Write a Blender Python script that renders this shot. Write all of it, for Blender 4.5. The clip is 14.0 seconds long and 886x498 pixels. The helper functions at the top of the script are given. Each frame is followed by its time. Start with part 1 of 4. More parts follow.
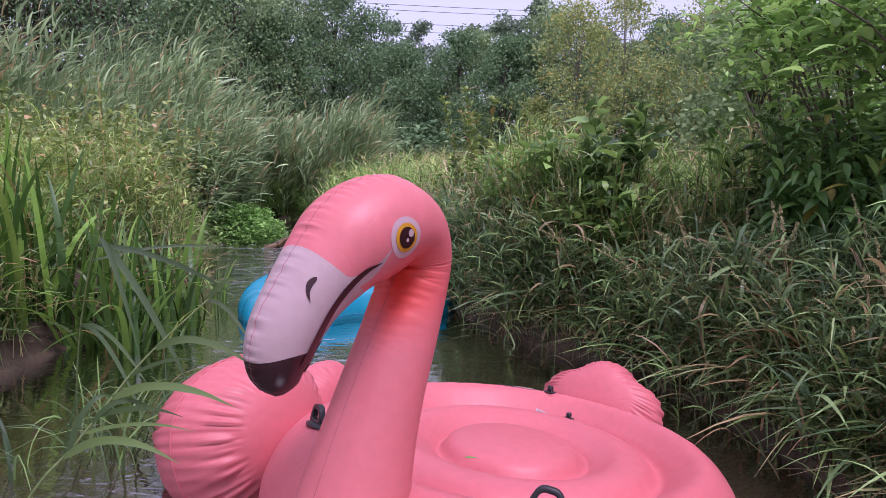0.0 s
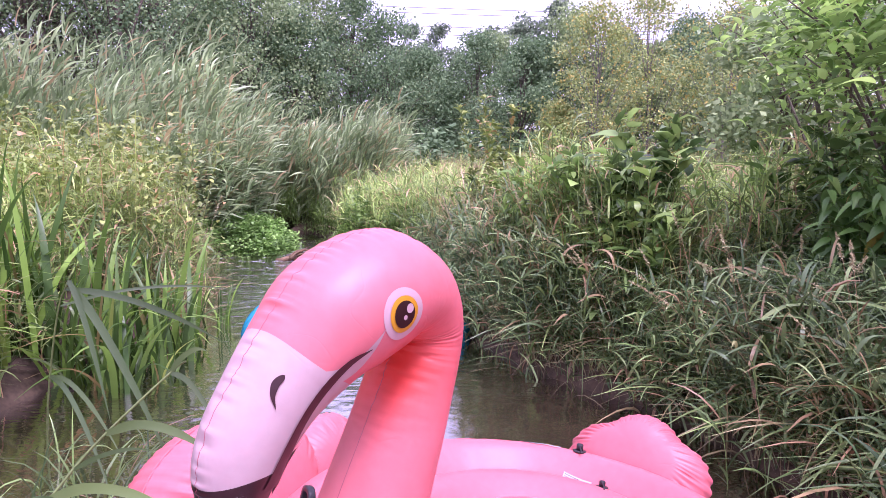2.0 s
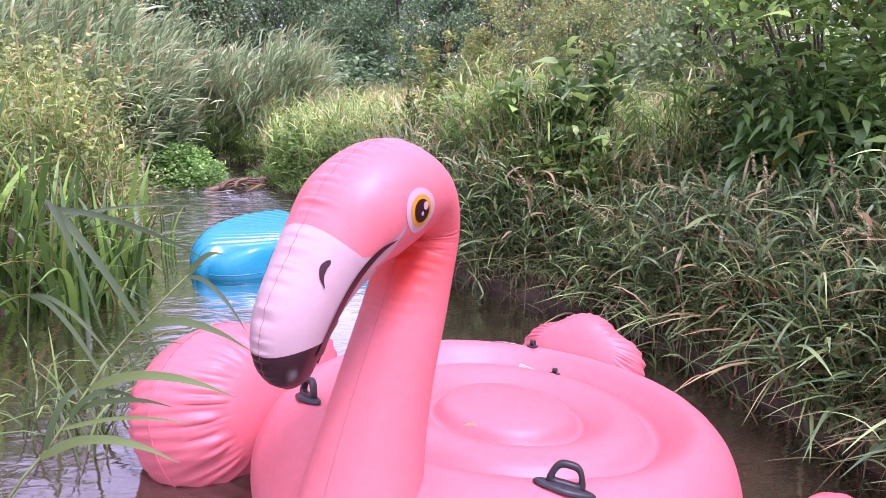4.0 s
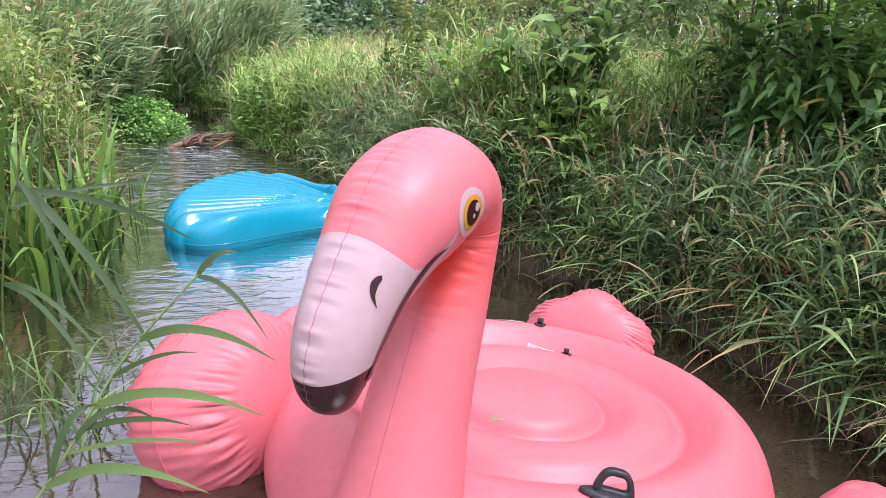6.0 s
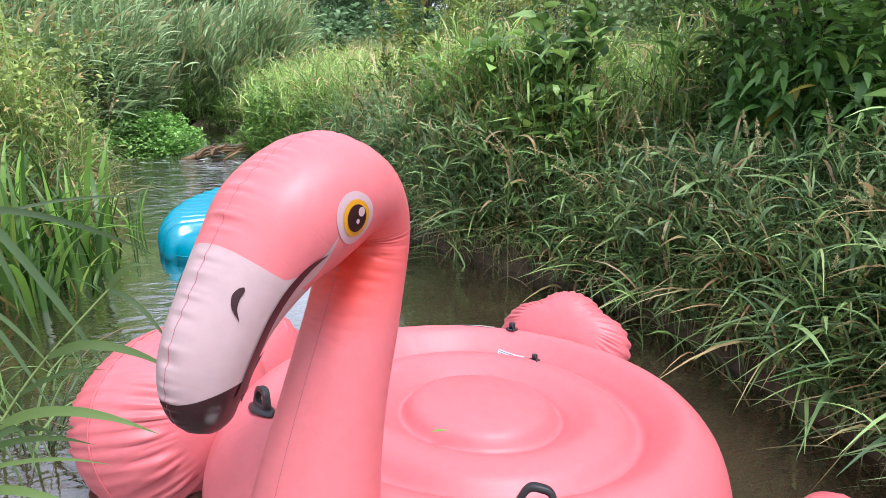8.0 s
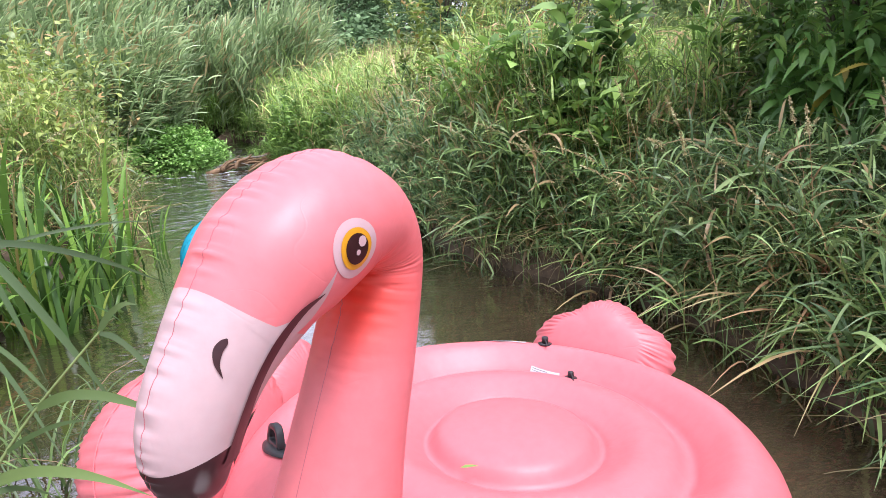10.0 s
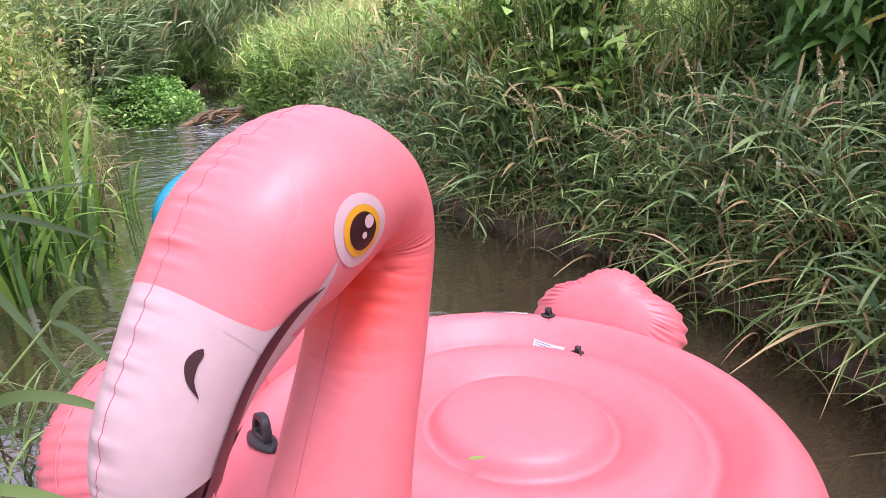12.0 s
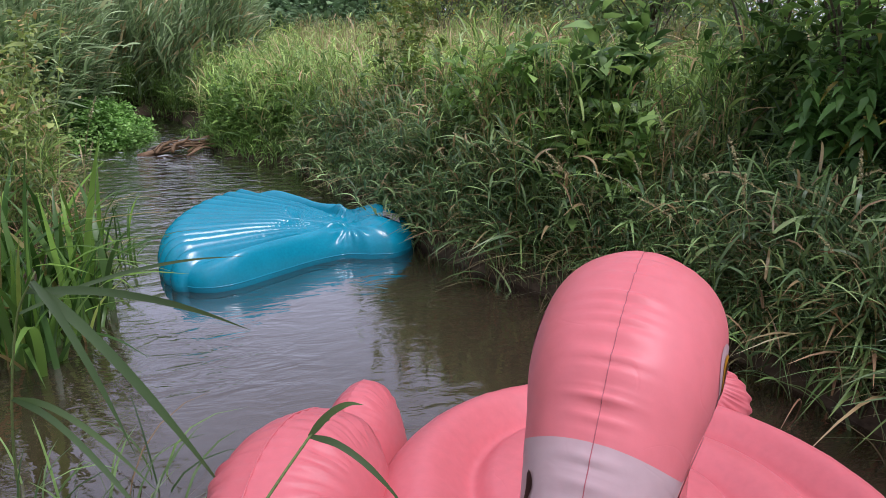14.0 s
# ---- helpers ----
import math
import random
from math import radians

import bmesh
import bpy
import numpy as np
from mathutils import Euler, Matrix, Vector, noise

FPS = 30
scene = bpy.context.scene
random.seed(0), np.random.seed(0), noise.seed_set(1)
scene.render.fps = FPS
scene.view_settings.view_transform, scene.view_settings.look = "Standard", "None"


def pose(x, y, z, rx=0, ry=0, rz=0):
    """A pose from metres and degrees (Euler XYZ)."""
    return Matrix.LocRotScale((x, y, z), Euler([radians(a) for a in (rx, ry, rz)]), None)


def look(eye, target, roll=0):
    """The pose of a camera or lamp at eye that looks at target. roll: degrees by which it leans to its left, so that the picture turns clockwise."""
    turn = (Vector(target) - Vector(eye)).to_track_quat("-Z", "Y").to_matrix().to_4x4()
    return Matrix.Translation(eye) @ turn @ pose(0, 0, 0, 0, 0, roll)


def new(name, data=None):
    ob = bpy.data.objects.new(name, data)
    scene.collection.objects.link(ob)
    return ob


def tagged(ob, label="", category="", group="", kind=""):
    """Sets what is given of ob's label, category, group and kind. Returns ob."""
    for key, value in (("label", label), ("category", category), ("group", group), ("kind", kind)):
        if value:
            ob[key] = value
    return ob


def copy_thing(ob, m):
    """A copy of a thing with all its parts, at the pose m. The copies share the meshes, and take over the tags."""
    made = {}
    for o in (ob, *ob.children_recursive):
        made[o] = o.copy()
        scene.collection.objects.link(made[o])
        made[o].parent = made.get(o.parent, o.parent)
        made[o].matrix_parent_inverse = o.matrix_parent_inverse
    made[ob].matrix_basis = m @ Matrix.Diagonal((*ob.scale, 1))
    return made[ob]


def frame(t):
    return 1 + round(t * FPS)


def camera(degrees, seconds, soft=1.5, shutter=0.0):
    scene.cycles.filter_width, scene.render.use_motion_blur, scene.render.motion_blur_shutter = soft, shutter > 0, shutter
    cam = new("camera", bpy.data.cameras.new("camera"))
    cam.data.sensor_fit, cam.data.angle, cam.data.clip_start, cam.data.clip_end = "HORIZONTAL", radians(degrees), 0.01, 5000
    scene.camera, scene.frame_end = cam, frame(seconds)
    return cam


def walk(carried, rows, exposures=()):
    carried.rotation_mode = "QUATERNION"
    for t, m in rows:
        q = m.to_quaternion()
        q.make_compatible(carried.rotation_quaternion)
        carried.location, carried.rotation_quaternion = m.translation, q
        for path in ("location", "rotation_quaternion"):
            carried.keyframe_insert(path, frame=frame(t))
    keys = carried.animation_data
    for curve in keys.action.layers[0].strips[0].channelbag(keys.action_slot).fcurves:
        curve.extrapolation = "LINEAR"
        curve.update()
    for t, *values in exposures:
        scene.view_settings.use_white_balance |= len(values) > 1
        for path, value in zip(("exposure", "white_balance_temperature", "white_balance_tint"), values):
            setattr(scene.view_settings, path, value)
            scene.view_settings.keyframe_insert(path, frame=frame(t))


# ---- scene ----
# seconds, eye, target, roll
cam = camera(70.0, 14.0, 0.5)
PATH = [
    (0, (0.246, -3.994, 1.449), (0.327, -2.012, 1.195), 1.54),
    (0.5, (0.126, -3.802, 1.493), (0.299, -1.834, 1.182), 2.53),
    (1, (0.151, -3.627, 1.491), (0.385, -1.684, 1.079), 2.08),
    (1.5, (0.333, -3.516, 1.536), (0.522, -1.557, 1.181), 0.36),
    (2, (0.287, -3.551, 1.581), (0.307, -1.567, 1.331), 1.17),
    (2.5, (0.181, -3.740, 1.540), (0.359, -1.776, 1.210), 3.22),
    (3, (0.182, -3.888, 1.530), (0.359, -1.933, 1.150), 2.18),
    (5.5, (-0.254, -3.600, 1.582), (0.171, -1.734, 1.000), 1.32),
    (6, (-0.175, -3.567, 1.626), (0.217, -1.701, 1.022), 2.15),
    (6.5, (-0.147, -3.534, 1.670), (0.128, -1.636, 1.104), 1.32),
    (7, (-0.151, -3.596, 1.662), (0.229, -1.708, 1.124), -0.69),
    (7.5, (0.003, -3.605, 1.661), (0.367, -1.725, 1.082), -0.36),
    (8, (0.198, -3.553, 1.614), (0.483, -1.665, 1.019), -0.46),
    (10.5, (0.269, -3.285, 1.616), (0.452, -1.383, 1.026), -3.97),
    (11, (0.245, -3.211, 1.605), (0.420, -1.307, 1.019), -3.77),
    (11.5, (0.215, -3.145, 1.604), (0.404, -1.266, 0.946), -3.96),
    (12, (0.218, -3.087, 1.592), (0.455, -1.241, 0.858), -3.21),
    (12.5, (0.167, -3.058, 1.610), (0.463, -1.226, 0.865), -2.90),
    (13, (-0.026, -3.167, 1.766), (0.309, -1.328, 1.054), -2.69),
    (13.5, (-0.325, -3.042, 1.801), (0.139, -1.213, 1.137), 0.88),
    (14, (-0.581, -2.930, 1.852), (-0.072, -1.114, 1.187), 0.91),
]

EXPOSURES = [(0.0, 0.22, 5650, 44), (0.5, 0.9, 5650, 46), (1.0, 1.05, 5650, 52), (1.5, 1.1, 5650, 66), (3.2, 1.15, 5650, 66), (5.5, 0.98, 5800, 30), (6.8, 0.82, 5850, 20), (8.0, 0.88, 5850, 14),
             (10.5, 1.15, 6000, 26), (12.5, 0.97, 6000, 34), (13.0, 0.86, 5950, 26), (13.5, 0.27, 5900, 26), (14.0, 0.08, 5850, 24)]
walk(cam, [(t, look(eye, target, roll)) for t, eye, target, roll in PATH], EXPOSURES)

# ---- world, sun ----
SUN_EL, SUN_AZ = 66.0, 222.0
world = bpy.data.worlds.new("sky")
scene.world = world
world.use_nodes = True
wn = world.node_tree
sky = wn.nodes.new("ShaderNodeTexSky")
sky.sky_type = "NISHITA"
sky.sun_disc = False
sky.sun_elevation = radians(SUN_EL)
sky.sun_rotation = radians(SUN_AZ)
sky.air_density, sky.dust_density, sky.ozone_density = 1.0, 4.0, 1.0
cover = wn.nodes.new("ShaderNodeMixRGB")
cover.inputs[0].default_value = 0.72
cover.inputs[2].default_value = (6.2, 6.4, 6.7, 1)
wn.links.new(sky.outputs[0], cover.inputs[1])
wn.links.new(cover.outputs[0], wn.nodes["Background"].inputs[0])
wn.nodes["Background"].inputs[1].default_value = 0.13
sun = new("sun", bpy.data.lights.new("sun", "SUN"))
sun.data.energy, sun.data.angle, sun.data.color = 2.6, radians(18), (1.0, 0.96, 0.9)
sun.matrix_world = pose(0, 0, 30, 90 - SUN_EL, 0, SUN_AZ + 180)


# ---- materials ----
def material(name, colour, rough=0.6, **more):
    """A principled material whose colour is mottled at two scales."""
    m = bpy.data.materials.new(name)
    m.use_nodes = True
    n, l = m.node_tree.nodes, m.node_tree.links
    p = n["Principled BSDF"]
    p.inputs["Roughness"].default_value = rough
    p.inputs["Specular IOR Level"].default_value = more.get("spec", 0.4)
    p.inputs["Metallic"].default_value = more.get("metal", 0.0)
    p.inputs["Coat Weight"].default_value = more.get("coat", 0.0)
    co = n.new("ShaderNodeTexCoord")
    a, b = n.new("ShaderNodeTexNoise"), n.new("ShaderNodeTexNoise")
    a.inputs["Scale"].default_value, b.inputs["Scale"].default_value = more.get("big", 3.0), more.get("fine", 60.0)
    a.inputs["Detail"].default_value = b.inputs["Detail"].default_value = 4
    for t in (a, b):
        l.new(co.outputs["Object"], t.inputs["Vector"])
    add = n.new("ShaderNodeMath")
    l.new(a.outputs[0], add.inputs[0]), l.new(b.outputs[0], add.inputs[1])
    ramp = n.new("ShaderNodeMapRange")
    ramp.inputs[1].default_value, ramp.inputs[2].default_value = 0.7, 1.3
    v = more.get("vary", 0.15)
    ramp.inputs[3].default_value, ramp.inputs[4].default_value = 1 - v, 1 + v
    l.new(add.outputs[0], ramp.inputs[0])
    mul = n.new("ShaderNodeVectorMath")
    mul.operation = "SCALE"
    mul.inputs[0].default_value = colour
    l.new(ramp.outputs[0], mul.inputs[3])
    l.new(mul.outputs[0], p.inputs["Base Color"])
    if more.get("bump"):
        bump = n.new("ShaderNodeBump")
        bump.inputs["Strength"].default_value, bump.inputs["Distance"].default_value = more["bump"], 0.01
        l.new(b.outputs[0], bump.inputs["Height"])
        l.new(bump.outputs[0], p.inputs["Normal"])
    return m


LEAF, DEAD = (0.60, 0.72, 0.46), (0.70, 0.63, 0.48)


def leafy(name, dark, light, dead=None, share=0.0, rough=0.42, through_light=0.33, by="island"):
    """Leaves: each one its own shade between two colours, some of them dead; light passes through."""
    dark, light = [c * k for c, k in zip(dark, LEAF)], [c * k for c, k in zip(light, LEAF)]
    dead = [c * k for c, k in zip(dead, DEAD)] if dead else None
    m = bpy.data.materials.new(name)
    m.use_nodes = True
    n, l = m.node_tree.nodes, m.node_tree.links
    p = n["Principled BSDF"]
    p.inputs["Roughness"].default_value = rough
    p.inputs["Specular IOR Level"].default_value = 0.15 if rough > 0.7 else 0.5
    if by == "island":
        rnd = n.new("ShaderNodeNewGeometry").outputs["Random Per Island"]
    else:
        rnd = n.new("ShaderNodeObjectInfo").outputs["Random"]
    mix = n.new("ShaderNodeValToRGB")
    e = mix.color_ramp.elements
    e[0].color, e[1].color = (*dark, 1), (*light, 1)
    e[1].position = max(0.05, 1 - share - 0.02)
    e[1].color = (*[c * 1.25 for c in light], 1)
    mid = e.new(0.6 * (1 - share))
    mid.color = (*[a + 0.36 * (b - a) for a, b in zip(dark, light)], 1)
    if dead:
        x = e.new(1 - share)
        x.color = (*dead, 1)
        y = e.new(1.0)
        y.color = (*[c * 1.25 for c in dead], 1)
    l.new(rnd, mix.inputs[0])
    tex, co = n.new("ShaderNodeTexNoise"), n.new("ShaderNodeTexCoord")
    tex.inputs["Scale"].default_value = 1.3
    l.new(co.outputs["Object"], tex.inputs["Vector"])
    ramp = n.new("ShaderNodeMapRange")
    ramp.inputs[1].default_value, ramp.inputs[2].default_value = 0.3, 0.7
    ramp.inputs[3].default_value, ramp.inputs[4].default_value = 0.78, 1.25
    l.new(tex.outputs[0], ramp.inputs[0])
    mul = n.new("ShaderNodeVectorMath")
    mul.operation = "SCALE"
    l.new(mix.outputs[0], mul.inputs[0]), l.new(ramp.outputs[0], mul.inputs[3])
    l.new(mul.outputs[0], p.inputs["Base Color"])
    tr = n.new("ShaderNodeBsdfTranslucent")
    l.new(mul.outputs[0], tr.inputs[0])
    sh = n.new("ShaderNodeMixShader")
    sh.inputs[0].default_value = through_light
    out = n["Material Output"]
    l.new(p.outputs[0], sh.inputs[1]), l.new(tr.outputs[0], sh.inputs[2]), l.new(sh.outputs[0], out.inputs[0])
    return m


def vinyl(name, colour, throat=None):
    """Soft shiny inflatable vinyl with scuffs; throat: the red sprayed round a point of the thing."""
    m = material(name, colour, 0.46, vary=0.06, big=2.0, fine=25.0, bump=0.07, spec=0.38)
    n, l = m.node_tree.nodes, m.node_tree.links
    p = n["Principled BSDF"]
    p.inputs["Subsurface Weight"].default_value = 0.12
    p.inputs["Subsurface Radius"].default_value = (0.06, 0.02, 0.02)
    p.inputs["Subsurface Scale"].default_value = 0.5
    co = n.new("ShaderNodeTexCoord")
    line, where = n.new("ShaderNodeTexNoise"), n.new("ShaderNodeTexNoise")
    line.inputs["Scale"].default_value, where.inputs["Scale"].default_value = 7.0, 4.0
    line.inputs["Detail"].default_value, line.inputs["Distortion"].default_value = 1.0, 0.4
    l.new(co.outputs["Object"], line.inputs["Vector"]), l.new(co.outputs["Object"], where.inputs["Vector"])
    off, size, fold, mask, both = (n.new("ShaderNodeMath"), n.new("ShaderNodeMath"), n.new("ShaderNodeMapRange"), n.new("ShaderNodeMapRange"), n.new("ShaderNodeMath"))
    off.operation, size.operation, both.operation = "SUBTRACT", "ABSOLUTE", "MULTIPLY"
    off.inputs[1].default_value = 0.5
    fold.inputs[1].default_value, fold.inputs[2].default_value, fold.inputs[3].default_value, fold.inputs[4].default_value = 0.0, 0.014, 1.0, 0.0
    mask.inputs[1].default_value, mask.inputs[2].default_value = 0.52, 0.66
    l.new(line.outputs[0], off.inputs[0]), l.new(off.outputs[0], size.inputs[0]), l.new(size.outputs[0], fold.inputs[0])
    l.new(where.outputs[0], mask.inputs[0]), l.new(fold.outputs[0], both.inputs[0]), l.new(mask.outputs[0], both.inputs[1])
    crease = n.new("ShaderNodeBump")
    crease.invert = True
    crease.inputs["Strength"].default_value, crease.inputs["Distance"].default_value = 0.12, 0.004
    l.new(both.outputs[0], crease.inputs["Height"])
    l.new(p.inputs["Normal"].links[0].from_socket, crease.inputs["Normal"])
    l.new(crease.outputs[0], p.inputs["Normal"])
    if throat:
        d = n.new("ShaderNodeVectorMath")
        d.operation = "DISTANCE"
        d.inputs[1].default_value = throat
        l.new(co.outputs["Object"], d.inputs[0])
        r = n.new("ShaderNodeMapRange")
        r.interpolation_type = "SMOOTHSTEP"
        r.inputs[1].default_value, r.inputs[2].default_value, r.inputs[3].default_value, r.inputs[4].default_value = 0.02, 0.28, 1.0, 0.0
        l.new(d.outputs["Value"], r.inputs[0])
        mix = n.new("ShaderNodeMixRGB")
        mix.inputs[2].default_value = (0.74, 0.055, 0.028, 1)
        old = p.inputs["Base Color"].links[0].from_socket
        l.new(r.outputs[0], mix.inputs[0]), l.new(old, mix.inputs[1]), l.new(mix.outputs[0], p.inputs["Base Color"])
    return m


PINK = vinyl("pink_vinyl", (0.58, 0.142, 0.16))
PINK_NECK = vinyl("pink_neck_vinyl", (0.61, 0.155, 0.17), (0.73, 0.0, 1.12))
PALE = vinyl("pale_pink_vinyl", (0.45, 0.31, 0.32))
BLACK_PRINT = material("black_print", (0.035, 0.01, 0.012), 0.3, vary=0.2)
EYE_PALE = material("pale_print", (0.49, 0.325, 0.345), 0.35, vary=0.04)
EYE_YELLOW = material("yellow_print", (0.57, 0.26, 0.012), 0.35, vary=0.04)
SEAM = material("seam_red", (0.36, 0.09, 0.11), 0.4)
RUBBER = material("black_rubber", (0.025, 0.025, 0.028), 0.45, vary=0.25, bump=0.1)
BLUE = material("blue_vinyl", (0.004, 0.235, 0.34), 0.26, vary=0.12, big=4.0, spec=0.5, coat=0.05)
WHITE = material("white_label", (0.42, 0.42, 0.44), 0.5, vary=0.05)
BARS = material("label_bars", (0.12, 0.12, 0.14), 0.5)
SIGN_YELLOW = material("sign_yellow", (0.85, 0.6, 0.03), 0.5)
SIGN_BLUE = material("sign_blue", (0.03, 0.14, 0.55), 0.5)
EARTH = material("damp_earth", (0.07, 0.05, 0.03), 0.9, vary=0.45, big=1.5, fine=25.0, bump=0.6)
BARK = material("grey_bark", (0.13, 0.105, 0.08), 0.85, vary=0.4, big=6.0, fine=50.0, bump=0.6)
DRIFT = material("wet_driftwood", (0.17, 0.105, 0.055), 0.7, vary=0.45, big=6.0, fine=50.0, bump=0.6)
BIRCH = material("pale_bark", (0.22, 0.2, 0.17), 0.8, vary=0.4, big=6.0, fine=30.0, bump=0.4)
STRAW_STEM = material("straw_stem", (0.36, 0.27, 0.14), 0.7, vary=0.3)
GREEN_STEM = material("green_stem", (0.12, 0.17, 0.05), 0.6, vary=0.3)
GRASS = leafy("bank_grass", (0.11, 0.17, 0.075), (0.56, 0.66, 0.31), (0.72, 0.50, 0.36), 0.14)
GRASS_DRY = leafy("dry_grass", (0.45, 0.29, 0.2), (0.85, 0.60, 0.46), (0.343, 0.208, 0.175), 0.25)
TALL_GRASS = leafy("tall_grass", (0.2, 0.32, 0.1), (0.95, 1.05, 0.5), (0.7, 0.56, 0.38), 0.1)
MEADOW = leafy("meadow_grass", (0.38, 0.5, 0.18), (0.95, 1.0, 0.47), (0.85, 0.70, 0.52), 0.16)
REED = leafy("reed_leaves", (0.26, 0.34, 0.22), (0.9, 0.94, 0.8), (0.660, 0.559, 0.379), 0.08)
SEDGE = leafy("sedge_leaf", (0.07, 0.15, 0.04), (0.32, 0.48, 0.11), (0.42, 0.36, 0.16), 0.06, by="object")
REED_NEAR = leafy("near_reed_leaf", (0.08, 0.125, 0.06), (0.22, 0.29, 0.14), None, 0.0, by="object")
WEED = leafy("weed_leaves", (0.260, 0.319, 0.118), (0.572, 0.573, 0.234), (0.620, 0.46, 0.253), 0.06)
HERB = leafy("herb_leaves", (0.14, 0.25, 0.075), (0.48, 0.63, 0.22))
HEDGE = leafy("hedge_leaves", (0.1, 0.19, 0.07), (0.48, 0.64, 0.26))
NETTLE = leafy("nettle_leaf", (0.130, 0.247, 0.088), (0.260, 0.429, 0.156), (0.520, 0.468, 0.118), 0.012, by="object")
CRESS = leafy("cress_leaves", (0.19, 0.36, 0.1), (0.58, 0.8, 0.34))
# these two greens are lifted and bluer: haze over the wood put into the colour
HAZY_TREE_DARK = leafy("hazy_dark_tree_leaves", (0.2, 0.29, 0.22), (0.40, 0.50, 0.38), rough=0.8)
HAZY_TREE_MID = leafy("hazy_tree_leaves", (0.34, 0.42, 0.29), (0.60, 0.64, 0.48), rough=0.8)
TREE_LIGHT = leafy("light_tree_leaves", (0.44, 0.48, 0.24), (0.70, 0.68, 0.42), (0.75, 0.66, 0.25), 0.1, rough=0.75)
# needles of the far pines, greyed and paled to paint in the haze
HAZY_PINE = leafy("hazy_pine_needles", (0.203, 0.261, 0.236), (0.458, 0.498, 0.468))
SEED = leafy("seed_heads", (0.62, 0.45, 0.36), (0.95, 0.76, 0.66))
BLADE = leafy("arching_blade", (0.10, 0.17, 0.10), (0.56, 0.68, 0.4), (0.46, 0.38, 0.24), 0.08)
GOLD_STRAW = leafy("golden_straw", (0.42, 0.27, 0.14), (0.95, 0.70, 0.42))
DULL_STRAW = leafy("dull_straw", (0.24, 0.17, 0.12), (0.62, 0.46, 0.33))
# darker copy of the bank grass, with the bank's shade put into its colour
SHADE_GRASS = leafy("shade_dark_grass", (0.05, 0.09, 0.04), (0.33, 0.45, 0.2), (0.36, 0.27, 0.18), 0.1, through_light=0.25)
STRAW = leafy("pinkish_straw", (0.52, 0.33, 0.25), (0.95, 0.68, 0.58))
DARK_HERB = leafy("dark_herb_leaves", (0.09, 0.17, 0.07), (0.52, 0.68, 0.29))
SHRUB = leafy("shrub_leaves", (0.22, 0.35, 0.13), (0.74, 0.94, 0.39), through_light=0.45)


def water_material():
    m = bpy.data.materials.new("stream_water")
    m.use_nodes = True
    n, l = m.node_tree.nodes, m.node_tree.links
    n.remove(n["Principled BSDF"])
    co = n.new("ShaderNodeTexCoord")
    mp = n.new("ShaderNodeMapping")
    mp.inputs["Scale"].default_value = (3.2, 7.5, 1)
    l.new(co.outputs["Object"], mp.inputs[0])
    a, b, calm = n.new("ShaderNodeTexNoise"), n.new("ShaderNodeTexNoise"), n.new("ShaderNodeTexNoise")
    a.inputs["Scale"].default_value, b.inputs["Scale"].default_value, calm.inputs["Scale"].default_value = 1.0, 5.0, 0.9
    a.inputs["Detail"].default_value, b.inputs["Detail"].default_value = 3, 3
    a.inputs["Distortion"].default_value = 0.8
    l.new(mp.outputs[0], a.inputs["Vector"]), l.new(mp.outputs[0], b.inputs["Vector"]), l.new(co.outputs["Object"], calm.inputs["Vector"])
    s = n.new("ShaderNodeMath")
    s.operation = "MULTIPLY_ADD"
    s.inputs[1].default_value = 0.12
    l.new(b.outputs[0], s.inputs[0]), l.new(a.outputs[0], s.inputs[2])
    patch = n.new("ShaderNodeMapRange")
    patch.inputs[1].default_value, patch.inputs[2].default_value, patch.inputs[3].default_value, patch.inputs[4].default_value = 0.42, 0.68, 0.06, 0.3
    l.new(calm.outputs[0], patch.inputs[0])
    # the riffle below the driftwood
    near = n.new("ShaderNodeVectorMath")
    near.operation = "DISTANCE"
    near.inputs[1].default_value = (-2.35, 7.3, 0.0)
    l.new(co.outputs["Object"], near.inputs[0])
    rough = n.new("ShaderNodeMapRange")
    rough.inputs[1].default_value, rough.inputs[2].default_value, rough.inputs[3].default_value, rough.inputs[4].default_value = 0.6, 5.5, 0.9, 0.0
    l.new(near.outputs["Value"], rough.inputs[0])
    power = n.new("ShaderNodeMath")
    power.use_clamp = True
    l.new(patch.outputs[0], power.inputs[0]), l.new(rough.outputs[0], power.inputs[1])
    bump = n.new("ShaderNodeBump")
    bump.inputs["Distance"].default_value = 0.055
    l.new(power.outputs[0], bump.inputs["Strength"])
    l.new(s.outputs[0], bump.inputs["Height"])
    gloss = n.new("ShaderNodeBsdfGlossy")
    gloss.inputs["Roughness"].default_value = 0.03
    l.new(bump.outputs[0], gloss.inputs["Normal"])
    mud = n.new("ShaderNodeBsdfDiffuse")
    mud.inputs["Color"].default_value = (0.085, 0.06, 0.038, 1)
    clear = n.new("ShaderNodeBsdfTransparent")
    clear.inputs["Color"].default_value = (0.62, 0.48, 0.32, 1)
    under = n.new("ShaderNodeMixShader")
    under.inputs[0].default_value = 0.5
    l.new(mud.outputs[0], under.inputs[1]), l.new(clear.outputs[0], under.inputs[2])
    fres = n.new("ShaderNodeFresnel")
    fres.inputs["IOR"].default_value = 1.34
    l.new(bump.outputs[0], fres.inputs["Normal"])
    sheen = n.new("ShaderNodeMath")
    sheen.operation, sheen.use_clamp = "MULTIPLY", True
    sheen.inputs[1].default_value = 5.6
    l.new(fres.outputs[0], sheen.inputs[0])
    mix = n.new("ShaderNodeMixShader")
    l.new(sheen.outputs[0], mix.inputs[0]), l.new(under.outputs[0], mix.inputs[1]), l.new(gloss.outputs[0], mix.inputs[2])
